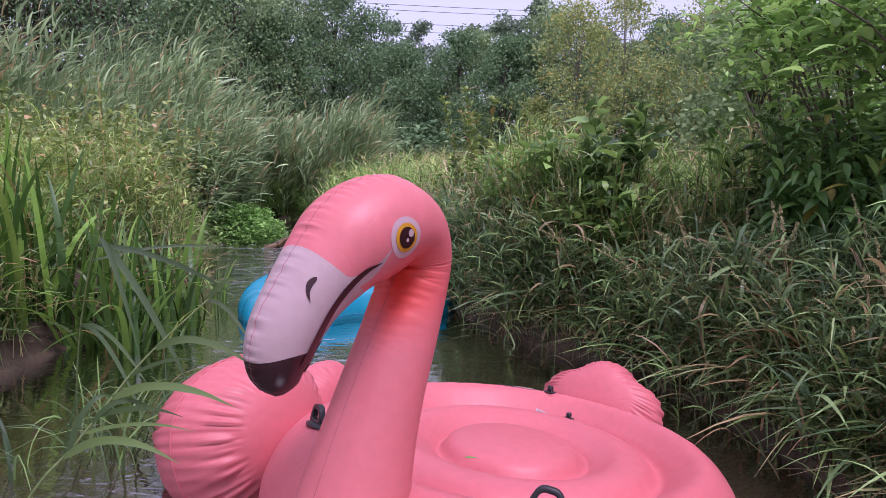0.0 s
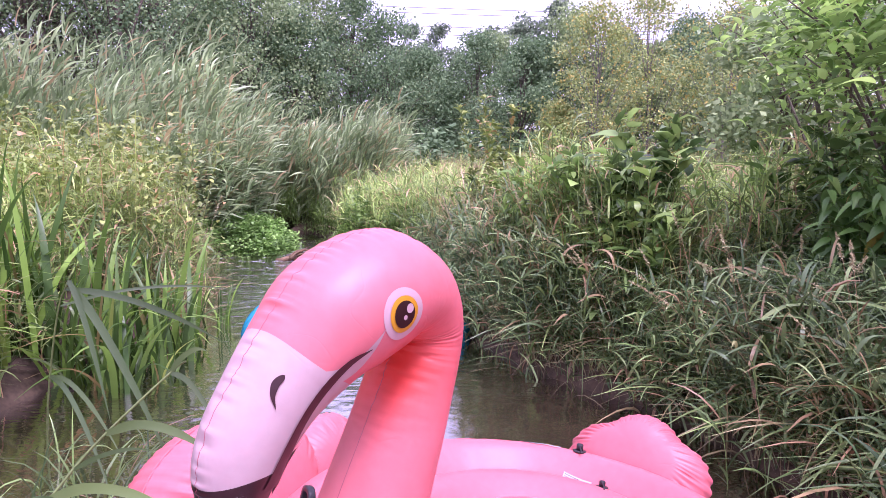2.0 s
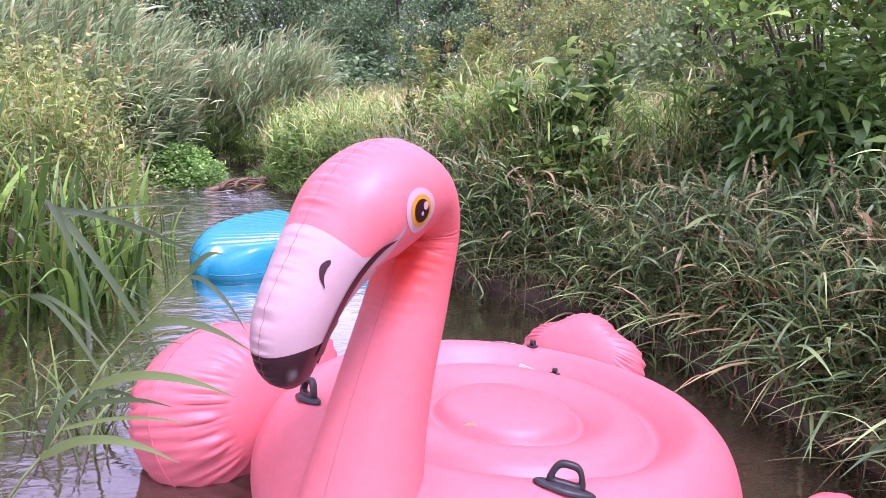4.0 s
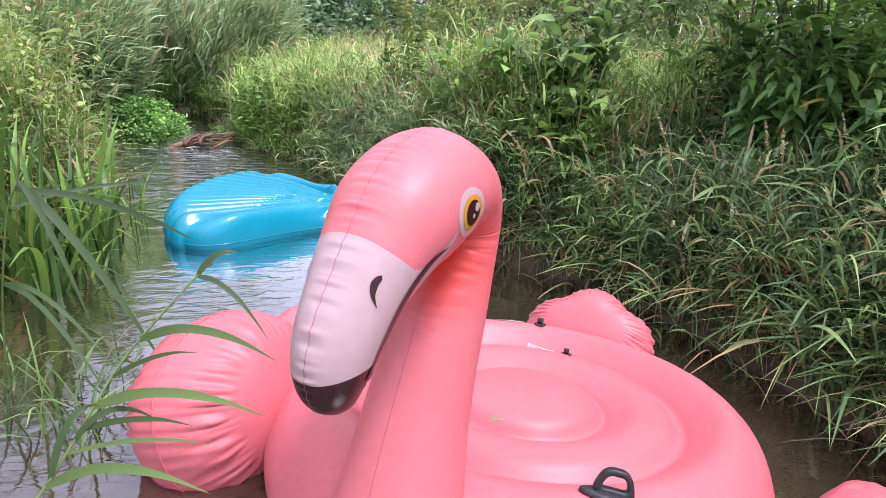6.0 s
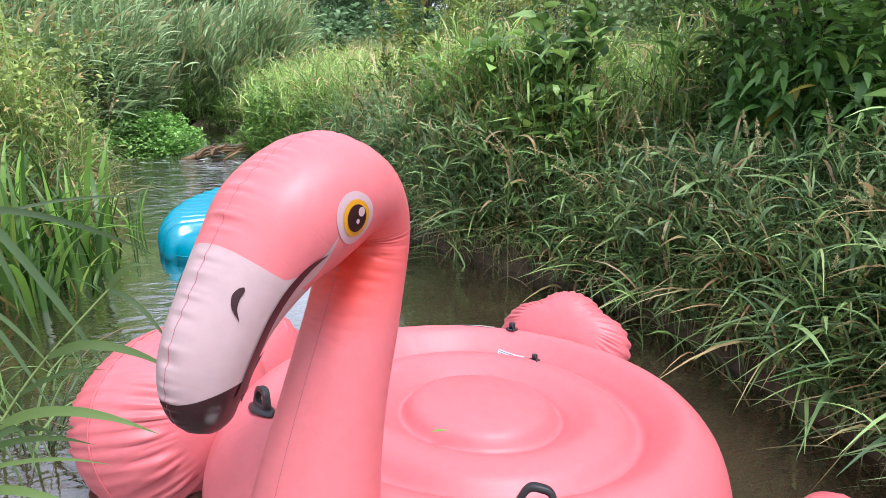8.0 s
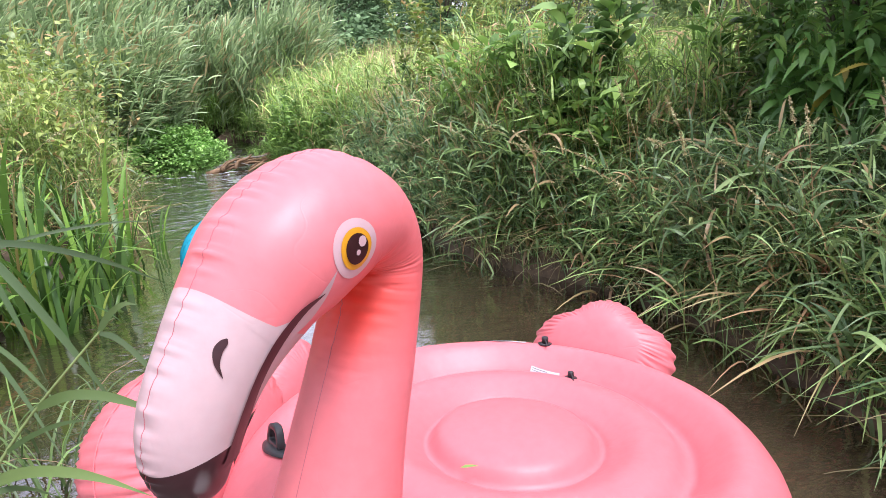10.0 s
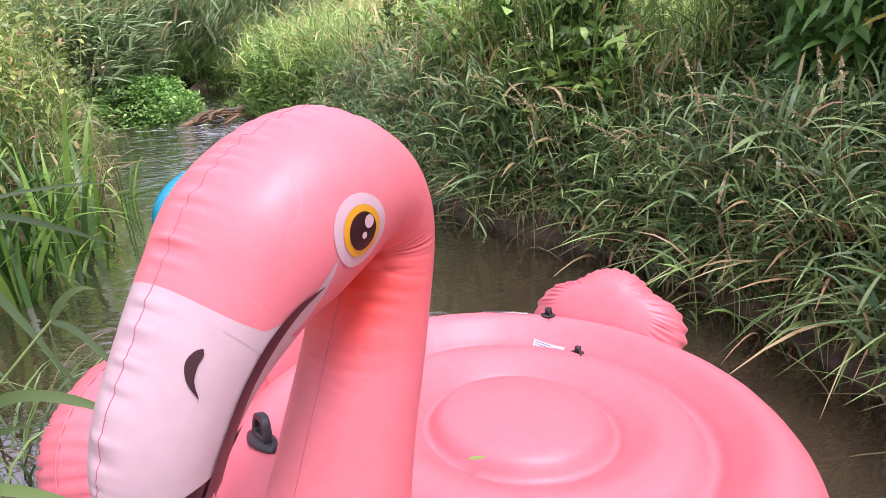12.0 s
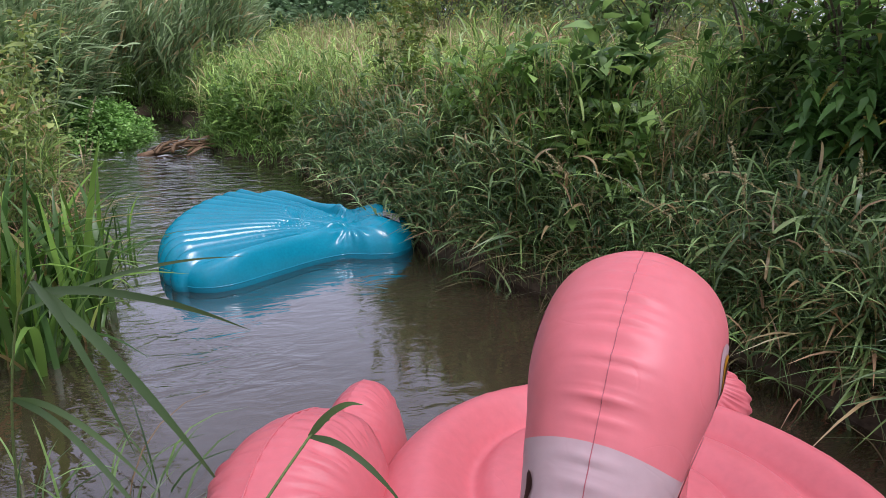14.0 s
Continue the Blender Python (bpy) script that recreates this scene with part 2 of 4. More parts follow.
    # bright sky reflections on the riffle, painted as diffuse white flecks
    sky_flecks, riffle_fade, spots, white = n.new("ShaderNodeBsdfDiffuse"), n.new("ShaderNodeMapRange"), n.new("ShaderNodeMapRange"), n.new("ShaderNodeMath")
    sky_flecks.inputs["Color"].default_value = (0.62, 0.64, 0.66, 1)
    riffle_fade.inputs[1].default_value, riffle_fade.inputs[2].default_value, riffle_fade.inputs[3].default_value, riffle_fade.inputs[4].default_value = 0.3, 1.9, 1.0, 0.0
    spots.inputs[1].default_value, spots.inputs[2].default_value, spots.inputs[3].default_value, spots.inputs[4].default_value = 0.58, 0.7, 0.0, 0.7
    white.operation = "MULTIPLY"
    l.new(near.outputs["Value"], riffle_fade.inputs[0]), l.new(a.outputs[0], spots.inputs[0])
    l.new(riffle_fade.outputs[0], white.inputs[0]), l.new(spots.outputs[0], white.inputs[1])
    top = n.new("ShaderNodeMixShader")
    l.new(white.outputs[0], top.inputs[0]), l.new(mix.outputs[0], top.inputs[1]), l.new(sky_flecks.outputs[0], top.inputs[2])
    l.new(top.outputs[0], n["Material Output"].inputs[0])
    return m


WATER = water_material()


# ---- mesh helpers ----
def mesh_of(name, verts, faces, mats, smooth=True, face_mats=None):
    me = bpy.data.meshes.new(name)
    me.from_pydata([tuple(v) for v in verts], [], [tuple(f) for f in faces])
    for m in mats:
        me.materials.append(m)
    if face_mats is not None:
        me.polygons.foreach_set("material_index", face_mats)
    if smooth:
        me.polygons.foreach_set("use_smooth", [True] * len(me.polygons))
    me.update()
    return me


def quads_mesh(name, verts, mat, smooth=False):
    """A mesh of loose quads: verts is an array (n, 4, 3)."""
    v = np.ascontiguousarray(verts, dtype=np.float32).reshape(-1, 3)
    k = len(v) // 4
    me = bpy.data.meshes.new(name)
    me.vertices.add(len(v))
    me.vertices.foreach_set("co", v.ravel())
    me.loops.add(4 * k)
    me.loops.foreach_set("vertex_index", np.arange(4 * k, dtype=np.int32))
    me.polygons.add(k)
    me.polygons.foreach_set("loop_start", np.arange(0, 4 * k, 4, dtype=np.int32))
    me.materials.append(mat)
    me.update(calc_edges=True)
    return me


def strips_mesh(name, left, right, mat):
    """A mesh of ribbons: left and right edges are arrays (n, segments + 1, 3)."""
    n, s = left.shape[:2]
    v = np.stack([left, right], 2).reshape(-1, 3).astype(np.float32)
    base = (np.arange(n) * s * 2)[:, None] + (np.arange(s - 1) * 2)[None, :]
    q = np.stack([base, base + 1, base + 3, base + 2], 2).reshape(-1).astype(np.int32)
    k = len(q) // 4
    me = bpy.data.meshes.new(name)
    me.vertices.add(len(v))
    me.vertices.foreach_set("co", v.ravel())
    me.loops.add(4 * k)
    me.loops.foreach_set("vertex_index", q)
    me.polygons.add(k)
    me.polygons.foreach_set("loop_start", np.arange(0, 4 * k, 4, dtype=np.int32))
    me.polygons.foreach_set("use_smooth", np.ones(k, dtype=bool))
    me.materials.append(mat)
    me.update(calc_edges=True)
    return me


def part(name, me, parent, label=""):
    ob = new(name, me)
    ob.parent = parent
    return tagged(ob, label)


def empty(name, m=None):
    ob = new(name)
    if m is not None:
        ob.matrix_world = m
    return ob


def spline(points, n):
    """n places along a Catmull-Rom curve through the points (any number of columns)."""
    p = np.asarray(points, float)
    p = np.vstack([2 * p[0] - p[1], p, 2 * p[-1] - p[-2]])
    t = np.linspace(0, len(p) - 3 - 1e-6, n)
    i = t.astype(int)
    f = (t - i)[:, None]
    a, b, c, d = p[i], p[i + 1], p[i + 2], p[i + 3]
    return 0.5 * (2 * b + (c - a) * f + (2 * a - 5 * b + 4 * c - d) * f ** 2 + (3 * b - a - 3 * c + d) * f ** 3)


def rod_geometry(points, radii, sides=8):
    p = np.asarray(points, float)
    r = np.broadcast_to(np.asarray(radii, float), (len(p),))
    t = np.gradient(p, axis=0)
    t /= np.linalg.norm(t, axis=1)[:, None] + 1e-9
    ref = np.array([0.0, 0, 1]) if abs(t[:, 2]).mean() < 0.8 else np.array([1.0, 0, 0])
    u = np.cross(t, ref)
    u /= np.linalg.norm(u, axis=1)[:, None] + 1e-9
    w = np.cross(t, u)
    a = np.linspace(0, 2 * math.pi, sides, endpoint=False)
    ring = p[:, None] + r[:, None, None] * (np.cos(a)[None, :, None] * u[:, None] + np.sin(a)[None, :, None] * w[:, None])
    v = ring.reshape(-1, 3)
    faces = []
    for i in range(len(p) - 1):
        for j in range(sides):
            k = (j + 1) % sides
            faces.append((i * sides + j, i * sides + k, (i + 1) * sides + k, (i + 1) * sides + j))
    faces.append(tuple(range(sides))[::-1])
    faces.append(tuple((len(p) - 1) * sides + j for j in range(sides)))
    return v, faces


def rod(name, points, radii, mat, sides=8):
    v, f = rod_geometry(points, radii, sides)
    return mesh_of(name, v, f, [mat])


def joined(name, pieces, mat):
    """One mesh out of several (verts, faces)."""
    vs, fs, k = [], [], 0
    for v, f in pieces:
        vs.extend(map(tuple, v))
        fs.extend(tuple(i + k for i in g) for g in f)
        k += len(v)
    return mesh_of(name, vs, fs, [mat])


rng = np.random.default_rng(7)

# ---- the ground and the stream ----
LEFT = np.array([(-30, -2.9), (-6, -2.7), (0.0, -2.5), (1.5, -2.4), (2.6, -2.35), (4.0, -2.55), (4.9, -3.0), (6.0, -3.8), (6.9, -4.2), (7.3, -3.6), (7.6, -2.95), (8.2, -2.8), (9.0, -2.85), (10.5, -3.05), (11.6, -3.7), (12.2, -5.0), (12.8, -9.0), (13.6, -17), (60, -17)], float)
RIGHT = np.array([(-30, 3.0), (-6, 2.6), (-3, 2.5), (-1.9, 2.35), (-1.0, 2.2), (-0.3, 2.08), (0.2, 1.9), (0.6, 1.7), (0.95, 1.4), (1.4, 1.05), (2.1, 0.76), (2.6, 0.5), (3.5, 0.5), (4.9, 0.05), (5.8, -0.25), (6.3, -0.5), (6.6, -0.9), (6.9, -1.2), (7.6, -1.5), (8.4, -1.65), (9.2, -1.8), (10.5, -2.15), (11.8, -2.8), (12.4, -4.2), (13.0, -8), (13.8, -15), (60, -15)], float)

def left_edge(y):
    return np.interp(y, LEFT[:, 0], LEFT[:, 1])


def right_edge(y):
    return np.interp(y, RIGHT[:, 0], RIGHT[:, 1])


def ground_height(x, y):
    """Metres above the water: a muddy bed, steep low banks and a meadow that rises gently towards the wood."""
    x, y = np.asarray(x, float), np.asarray(y, float)
    out = np.maximum(left_edge(y) - x, x - right_edge(y))
    bed = -0.22 + 0.05 * np.sin(3 * x + 2 * y) * np.cos(2.3 * y)
    bank = np.interp(out, [-0.5, -0.12, 0.0, 0.15, 0.5, 2.5, 8, 40, 400], [-0.22, -0.12, 0.03, 0.2, 0.34, 0.44, 0.5, 0.9, 3.0])
    z = np.where(out < -0.5, bed, bank)
    return z + 0.03 * np.sin(5 * x + 1.3 * y) * (out > 0)


def build_ground():
    far = np.array([14, 17, 21, 26, 33, 45, 60, 90, 140, 220, 400], float)
    xs = np.concatenate([-far[::-1], np.arange(-12, -3, 0.5), np.arange(-3, 4, 0.1), np.arange(4, 12.1, 0.5), far])
    ys = np.concatenate([-far[::-1], np.arange(-12, -2, 0.5), np.arange(-2, 8, 0.1), np.arange(8, 12.1, 0.5), far])
    X, Y = np.meshgrid(xs, ys)
    Z = ground_height(X, Y)
    v = np.stack([X, Y, Z], 2).reshape(-1, 3)
    w = len(xs)
    faces = [(j * w + i, j * w + i + 1, (j + 1) * w + i + 1, (j + 1) * w + i) for j in range(len(ys) - 1) for i in range(w - 1)]
    tagged(new("ground", mesh_of("ground", v, faces, [EARTH])), "damp brown earth banks and muddy stream bed", "ground", kind="structure")
    ys = np.concatenate([np.arange(-30, -2, 2.0), np.arange(-2, 14, 0.2)])
    v, faces = [], []
    for y in ys:
        a, b = left_edge(y) - 0.5, right_edge(y) + 0.5
        v += [(a + (b - a) * k / 12, y, 0.0) for k in range(13)]
    for j in range(len(ys) - 1):
        for i in range(12):
            faces.append((j * 13 + i, j * 13 + i + 1, (j + 1) * 13 + i + 1, (j + 1) * 13 + i))
    tagged(new("water", mesh_of("water", v, faces, [WATER])), "shallow brown stream water with ripples reflecting the sky", "water", kind="structure")


build_ground()


# ---- the flamingo ----
def tube_surface(line, rings, sides, bounds=(), wrinkle=0.0):
    """The swollen neck, head and beak: line has rows x, z, radius in the plane, half width. bounds: ring places that bend
    with the angle round the tube, so that a printed edge follows a row of faces. Returns verts, faces, ring indices."""
    n_pts = len(line)
    fine = spline(line, 600)
    u = np.linspace(0, n_pts - 1, rings)
    idx = []
    for place, bend in bounds:
        i = int(np.argmin(abs(u - place)))
        idx.append(i)
    th = np.linspace(0, 2 * math.pi, sides, endpoint=False)
    verts = []
    tan = np.gradient(fine[:, :2], axis=0)
    tan /= np.linalg.norm(tan, axis=1)[:, None]
    for i in range(rings):
        for j in range(sides):
            s = u[i]
            for (place, bend), k in zip(bounds, idx):
                w = math.exp(-((u[i] - u[k]) / 1.1) ** 2)
                s += w * bend(th[j])
            s = min(max(s, 0), n_pts - 1)
            q = s / (n_pts - 1) * 599
            a = int(min(q, 598))
            f = q - a
            x, z, r, h = fine[a] * (1 - f) + fine[a + 1] * f
            tx, tz = tan[a] * (1 - f) + tan[a + 1] * f
            c, d = math.cos(th[j]), math.sin(th[j])
            e = 0.0
            if wrinkle:
                g = min(abs(th[j]), 2 * math.pi - abs(th[j]))
                amp = math.exp(-(g / 0.32) ** 2) * wrinkle * (0.55 if s > 9 else 1.0)
                if s > 4.6:
                    e = amp * (noise.noise((s * 9.5, 0.3 * d, 1.7)) - 0.15 * math.exp(-(g / 0.06) ** 2))
                inner = math.exp(-((math.pi - g) / 1.2) ** 2) * math.exp(-((s - 4.2) / 1.0) ** 2)
                e -= 1.1 * wrinkle * inner * max(0.0, 1 - 3.2 * abs(noise.noise((s * 7.0, 0.8 * d, 5.0)))) ** 2
                crease = math.exp(-((s - 6.5) / 2.0) ** 2) * 0.06 * wrinkle
                e -= crease * max(0.0, 1 - 9 * abs(noise.noise((s * 1.6, 2.2 * d, 2.2 * c + 9.0)))) ** 2
            nx, nz = -tz, tx
            verts.append((x + nx * (c * (r + e)), d * (h + e), z + nz * (c * (r + e))))
    faces, ring = [], []
    for i in range(rings - 1):
        for j in range(sides):
            k = (j + 1) % sides
            faces.append((i * sides + j, i * sides + k, (i + 1) * sides + k, (i + 1) * sides + j))
            ring.append(i)
    faces.append(tuple((rings - 1) * sides + j for j in range(sides)))
    ring.append(rings)
    return verts, faces, ring, idx


# x, z, radius in the plane of symmetry, half width
NECK = [(0.875, 0.1, 0.225, 0.235), (0.8, 0.48, 0.172, 0.178), (0.735, 0.72, 0.142, 0.155), (0.665, 0.93, 0.122, 0.145), (0.612, 1.128, 0.106, 0.139),
        (0.629, 1.225, 0.115, 0.151), (0.7, 1.291, 0.139, 0.17), (0.807, 1.295, 0.165, 0.181), (0.936, 1.234, 0.164, 0.173), (1.025, 1.154, 0.137, 0.146),
        (1.106, 1.058, 0.113, 0.122), (1.164, 0.956, 0.104, 0.104), (1.175, 0.873, 0.092, 0.087), (1.155, 0.811, 0.053, 0.053), (1.144, 0.794, 0.01, 0.01)]


def pillow(outline, thick, rows=14, seam_wrinkles=0.0, seed=0, ruffle=0.0, waves=26):
    """An inflated two-sided cushion over a closed outline in its own x-z plane."""
    o = np.asarray(outline, float)
    n = len(o)
    c = o.mean(0)
    verts, faces = [], []
    for side in (1, -1):
        for i in range(rows):
            f = i / (rows - 1)
            for j in range(n):
                p = c + (o[j] - c) * f * (1 + ruffle * max(0.0, (f - 0.82) / 0.18) * math.sin(2 * math.pi * waves * j / n))
                y = thick * math.sqrt(max(0, 1 - f ** 2.6))
                k = seam_wrinkles * min(1.0, max(0.0, (f - 0.6) / 0.25)) * math.sqrt(1 - f) * (noise.noise((j * 0.75, side * 0.3 + 2.5 * f, seed)) - 0.1)
                verts.append((p[0], side * (y + k), p[1]))
    for side in (0, 1):
        b = side * rows * n
        for i in range(rows - 1):
            for j in range(n):
                k = (j + 1) % n
                q = (b + i * n + j, b + i * n + k, b + (i + 1) * n + k, b + (i + 1) * n + j)
                faces.append(q if side else q[::-1])
    return verts, faces


def closed(points, n):
    p = list(points)
    m = len(p)
    full = spline(p[-2:] + p + p[:2], (m + 3) * 40)
    step = (m + 3) * 40 / (m + 3)
    a, b = int(2 * step), int((m + 2) * step)
    return full[np.linspace(a, b - step / 40, n).astype(int)]


def flamingo_float(m):
    base = empty("inflatable_flamingo", m)
    tagged(base, "giant pink inflatable flamingo pool float on the stream", "pool float")
    # body: rounded outer tube, a stepped ring and a central cushion
    prof = spline([(0.0, 0.392), (0.12, 0.387), (0.22, 0.36), (0.265, 0.3), (0.30, 0.325), (0.38, 0.378), (0.46, 0.366), (0.515, 0.312), (0.56, 0.358),
                   (0.63, 0.425), (0.69, 0.42), (0.76, 0.34), (0.80, 0.2), (0.795, 0.06), (0.74, -0.1), (0.6, -0.16), (0.3, -0.16), (0.0, -0.16)], 90)
    sides = 120
    verts, faces = [], []
    for r, z in prof:
        k = min(1.0, r / 0.8)
        for j in range(sides):
            a = 2 * math.pi * j / sides
            w = 0.004 * noise.noise((a * 14, r * 3, 2.0)) * (r > 0.5)
            cx = -0.05 - 0.12 * (1 - k ** 4)
            verts.append((cx + max(r, 0.001) * math.cos(a) * 1.24, max(r, 0.001) * math.sin(a) * 1.26, z + w))
    for i in range(len(prof) - 1):
        for j in range(sides):
            k = (j + 1) % sides
            faces.append((i * sides + j, (i + 1) * sides + j, (i + 1) * sides + k, i * sides + k))
    body_shape = (verts, faces)
    body = part("body", mesh_of("body", verts, faces, [PINK]), base)
    # neck, head and beak
    rings, around = 400, 120
    bounds = [(9.15, lambda a: 0.22 * math.cos(a) - 0.10 * math.cos(2 * a)), (11.5, lambda a: 0.35 * math.cos(a) - 0.05)]
    verts, faces, ring, (ib, ik) = tube_surface(NECK, rings, around, bounds, 0.0105)
    zones = np.array([0 if r < ib else 1 if r < ik else 2 for r in ring])
    va = np.array(verts)
    tops = {}
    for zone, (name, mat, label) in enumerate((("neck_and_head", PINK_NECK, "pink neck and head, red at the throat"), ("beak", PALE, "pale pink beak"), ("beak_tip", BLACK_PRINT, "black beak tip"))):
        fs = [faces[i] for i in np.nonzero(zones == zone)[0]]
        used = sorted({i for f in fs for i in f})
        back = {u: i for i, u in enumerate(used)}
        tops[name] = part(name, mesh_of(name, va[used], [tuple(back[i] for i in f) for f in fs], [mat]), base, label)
    # prints that lie on the skin, met from the side
    bvh = BVHTree.FromPolygons([Vector(v) for v in verts], faces)

    def on_skin(x, z, side, lift):
        hit = bvh.ray_cast(Vector((x, side * 0.6, z)), Vector((0, -side, 0)))
        return None if hit[0] is None else hit[0] + hit[1] * lift * (1 if hit[1].y * side > 0 else -1)

    def disc_print(name, cx, cz, rx, rz, side, lift, mat, parent, label=""):
        rows, n = 7, 40
        vs, fs = [on_skin(cx, cz, side, lift)], []
        for i in range(1, rows):
            for j in range(n):
                a = 2 * math.pi * j / n
                vs.append(on_skin(cx + rx * i / (rows - 1) * math.cos(a), cz + rz * i / (rows - 1) * math.sin(a), side, lift))
        if any(v is None for v in vs):
            return None
        for j in range(n):
            k = (j + 1) % n
            fs.append((0, 1 + j, 1 + k))
            for i in range(rows - 2):
                fs.append((1 + i * n + j, 1 + (i + 1) * n + j, 1 + (i + 1) * n + k, 1 + i * n + k))
        return part(name, mesh_of(name, vs, fs, [mat]), parent, label)

    def stroke_print(name, line, widths, side, lift, mat, parent, label=""):
        c = spline(np.column_stack([np.array(line), widths]), 60)
        t = np.gradient(c[:, :2], axis=0)
        t /= np.linalg.norm(t, axis=1)[:, None]
        vs, fs = [], []
        for (x, z, w), (tx, tz) in zip(c, t):
            row = [on_skin(x - tz * w * k, z + tx * w * k, side, lift) for k in (-1, -0.5, 0, 0.5, 1)]
            if any(v is None for v in row):
                continue
            vs += row
        for i in range(len(vs) // 5 - 1):
            for k in range(4):
                fs.append((i * 5 + k, i * 5 + k + 1, i * 5 + k + 6, i * 5 + k + 5))
        return part(name, mesh_of(name, vs, fs, [mat]), parent, label)

    def fill_print(name, upper, lower, side, lift, mat, parent):
        a, b = spline(upper, 56), spline(lower, 56)
        vs = [on_skin(*(p * (1 - k / 14) + q * k / 14), side, lift) for p, q in zip(a, b) for k in range(15)]
        fs = [(i * 15 + k, i * 15 + k + 1, i * 15 + k + 16, i * 15 + k + 15) for i in range(55) for k in range(14)]
        return part(name, mesh_of(name, vs, fs, [mat]), parent)

    for side in (1, -1):
        eye = disc_print("eye", 0.867, 1.262, 0.064, 0.064, side, 0.0015, EYE_PALE, tops["neck_and_head"], "round printed eye, pale ring round yellow and black")
        if eye:
            disc_print("iris", 0.867, 1.262, 0.045, 0.045, side, 0.003, EYE_YELLOW, eye, "yellow iris")
            disc_print("pupil", 0.867, 1.262, 0.033, 0.033, side, 0.0045, BLACK_PRINT, eye, "black pupil")
            disc_print("glint", 0.854, 1.277, 0.0115, 0.0115, side, 0.006, EYE_PALE, eye, "pale glint")
            disc_print("glint", 0.866, 1.255, 0.006, 0.006, side, 0.006, EYE_PALE, eye, "small pale glint")
        fill_print("cheek_point", [(1.1158, 1.155), (1.0593, 1.138), (1.0027, 1.148), (0.9609, 1.178), (0.9202, 1.2265)], [(1.0649, 1.10), (1.0140, 1.105), (0.9688, 1.125), (0.9416, 1.165), (0.9196, 1.2255)], side, 0.0007, PALE, tops["beak"])
        stroke_print("mouth", [(0.9473, 1.182), (0.9971, 1.155), (1.0446, 1.11), (1.0841, 1.052), (1.1124, 0.985), (1.1271, 0.925), (1.1328, 0.88)], [0.001, 0.008, 0.011, 0.012, 0.015, 0.023, 0.036], side, 0.003, BLACK_PRINT, tops["beak"], "black mouth line")
        stroke_print("nostril", [(1.1418, 1.132), (1.1475, 1.126), (1.1588, 1.112), (1.1656, 1.088), (1.1622, 1.062)], [0.001, 0.0055, 0.0065, 0.004, 0.0005], side, 0.003, BLACK_PRINT, tops["beak"], "black nostril")
        stroke_print("bill_crescent", [(1.0740, 0.985), (1.0785, 0.93), (1.0932, 0.885), (1.1158, 0.858), (1.1328, 0.85)], [0.001, 0.009, 0.012, 0.009, 0.001], side, 0.0042, PALE, tops["beak_tip"], "pale crescent on the lower bill")
    # welded seam along the top of neck and head
    mid = [va[i * around] + np.array((0, 0, 0)) for i in range(2, rings - 4)]
    part("seam", rod("seam", mid, 0.001, SEAM, 5), tops["neck_and_head"])
    part("seam", rod("seam", [va[i * around + around // 2] for i in range(2, ib - 20)], 0.001, SEAM, 5), tops["neck_and_head"])
    # wings
    wing_line = closed([(-0.34, -0.02), (0.0, -0.12), (0.3, -0.1), (0.5, 0.06), (0.56, 0.3), (0.46, 0.5), (0.22, 0.61), (-0.06, 0.6), (-0.3, 0.44)], 160)
    fold_line = closed([(-0.36, 0.05), (0.0, 0.0), (0.14, 0.2), (0.14, 0.42), (0.02, 0.55), (-0.16, 0.6), (-0.34, 0.56), (-0.44, 0.34)], 120)
    for side in (1, -1):
        v, f = pillow(wing_line, 0.3, 44, 0.11, 4, 0.008, 40)
        w = part("wing", mesh_of("wing", v, f, [PINK]), base)
        w.matrix_local = pose(0.2, 1.06, -0.16, -24, 0, -14) if side > 0 else pose(0.36, -1.05, 0.0, 15, 0, 14)
        part("seam", rod("seam", [(p[0], 0, p[1]) for p in np.vstack([wing_line, wing_line[:1]]) * 1.003], 0.0035, PINK, 5), w)
        v, f = pillow(fold_line, 0.15, 24, 0.06, 9 + side, 0.012, 30)
        fold = part("wing_fold", mesh_of("wing_fold", v, f, [PINK]), w)
        fold.matrix_local = pose(-0.3, -side * 0.05, -0.1)
    # tail
    tail_line = closed([(-0.30, -0.02), (0.0, -0.05), (0.30, -0.02), (0.36, 0.12), (0.30, 0.24), (0.18, 0.30), (0.10, 0.36), (0.0, 0.385), (-0.10, 0.36), (-0.18, 0.30), (-0.30, 0.24), (-0.36, 0.12)], 208)
    v, f = pillow(tail_line, 0.15, 36, 0.04, 3, 0.02)
    tail = part("tail", mesh_of("tail", v, f, [PINK]), base)
    tail.matrix_local = pose(-1.04, 0, 0.27, 0, 0, 0) @ pose(0, 0, 0, 0, -32, 0) @ pose(0, 0, 0, 0, 0, 90)

    body_bvh = BVHTree.FromPolygons([Vector(v) for v in body_shape[0]], body_shape[1])

    def deck(x, y):
        hit = body_bvh.ray_cast(Vector((x, y, 2)), Vector((0, 0, -1)))[0]
        return 0.4 if hit is None else hit.z

    # handles: a round rubber pad with a bent grip
    for side in (1, -1):
        h = empty("handle")
        h.parent = base
        tagged(h, "black rubber grab handle")
        h.matrix_local = pose(0.52, side * 0.55, deck(0.52, side * 0.55) - 0.006, side * -6, 8, side * 112)
        n = 40
        shape = [(0.1 * math.copysign(abs(math.cos(a)) ** 1.5, math.cos(a)), 0.042 * math.sin(a)) for a in np.linspace(0, 2 * math.pi, n, endpoint=False)]
        pad = [(x * s, y * s, z) for s, z in ((1, 0), (0.98, 0.008), (0.9, 0.012), (0.62, 0.017), (0.01, 0.019)) for x, y in shape]
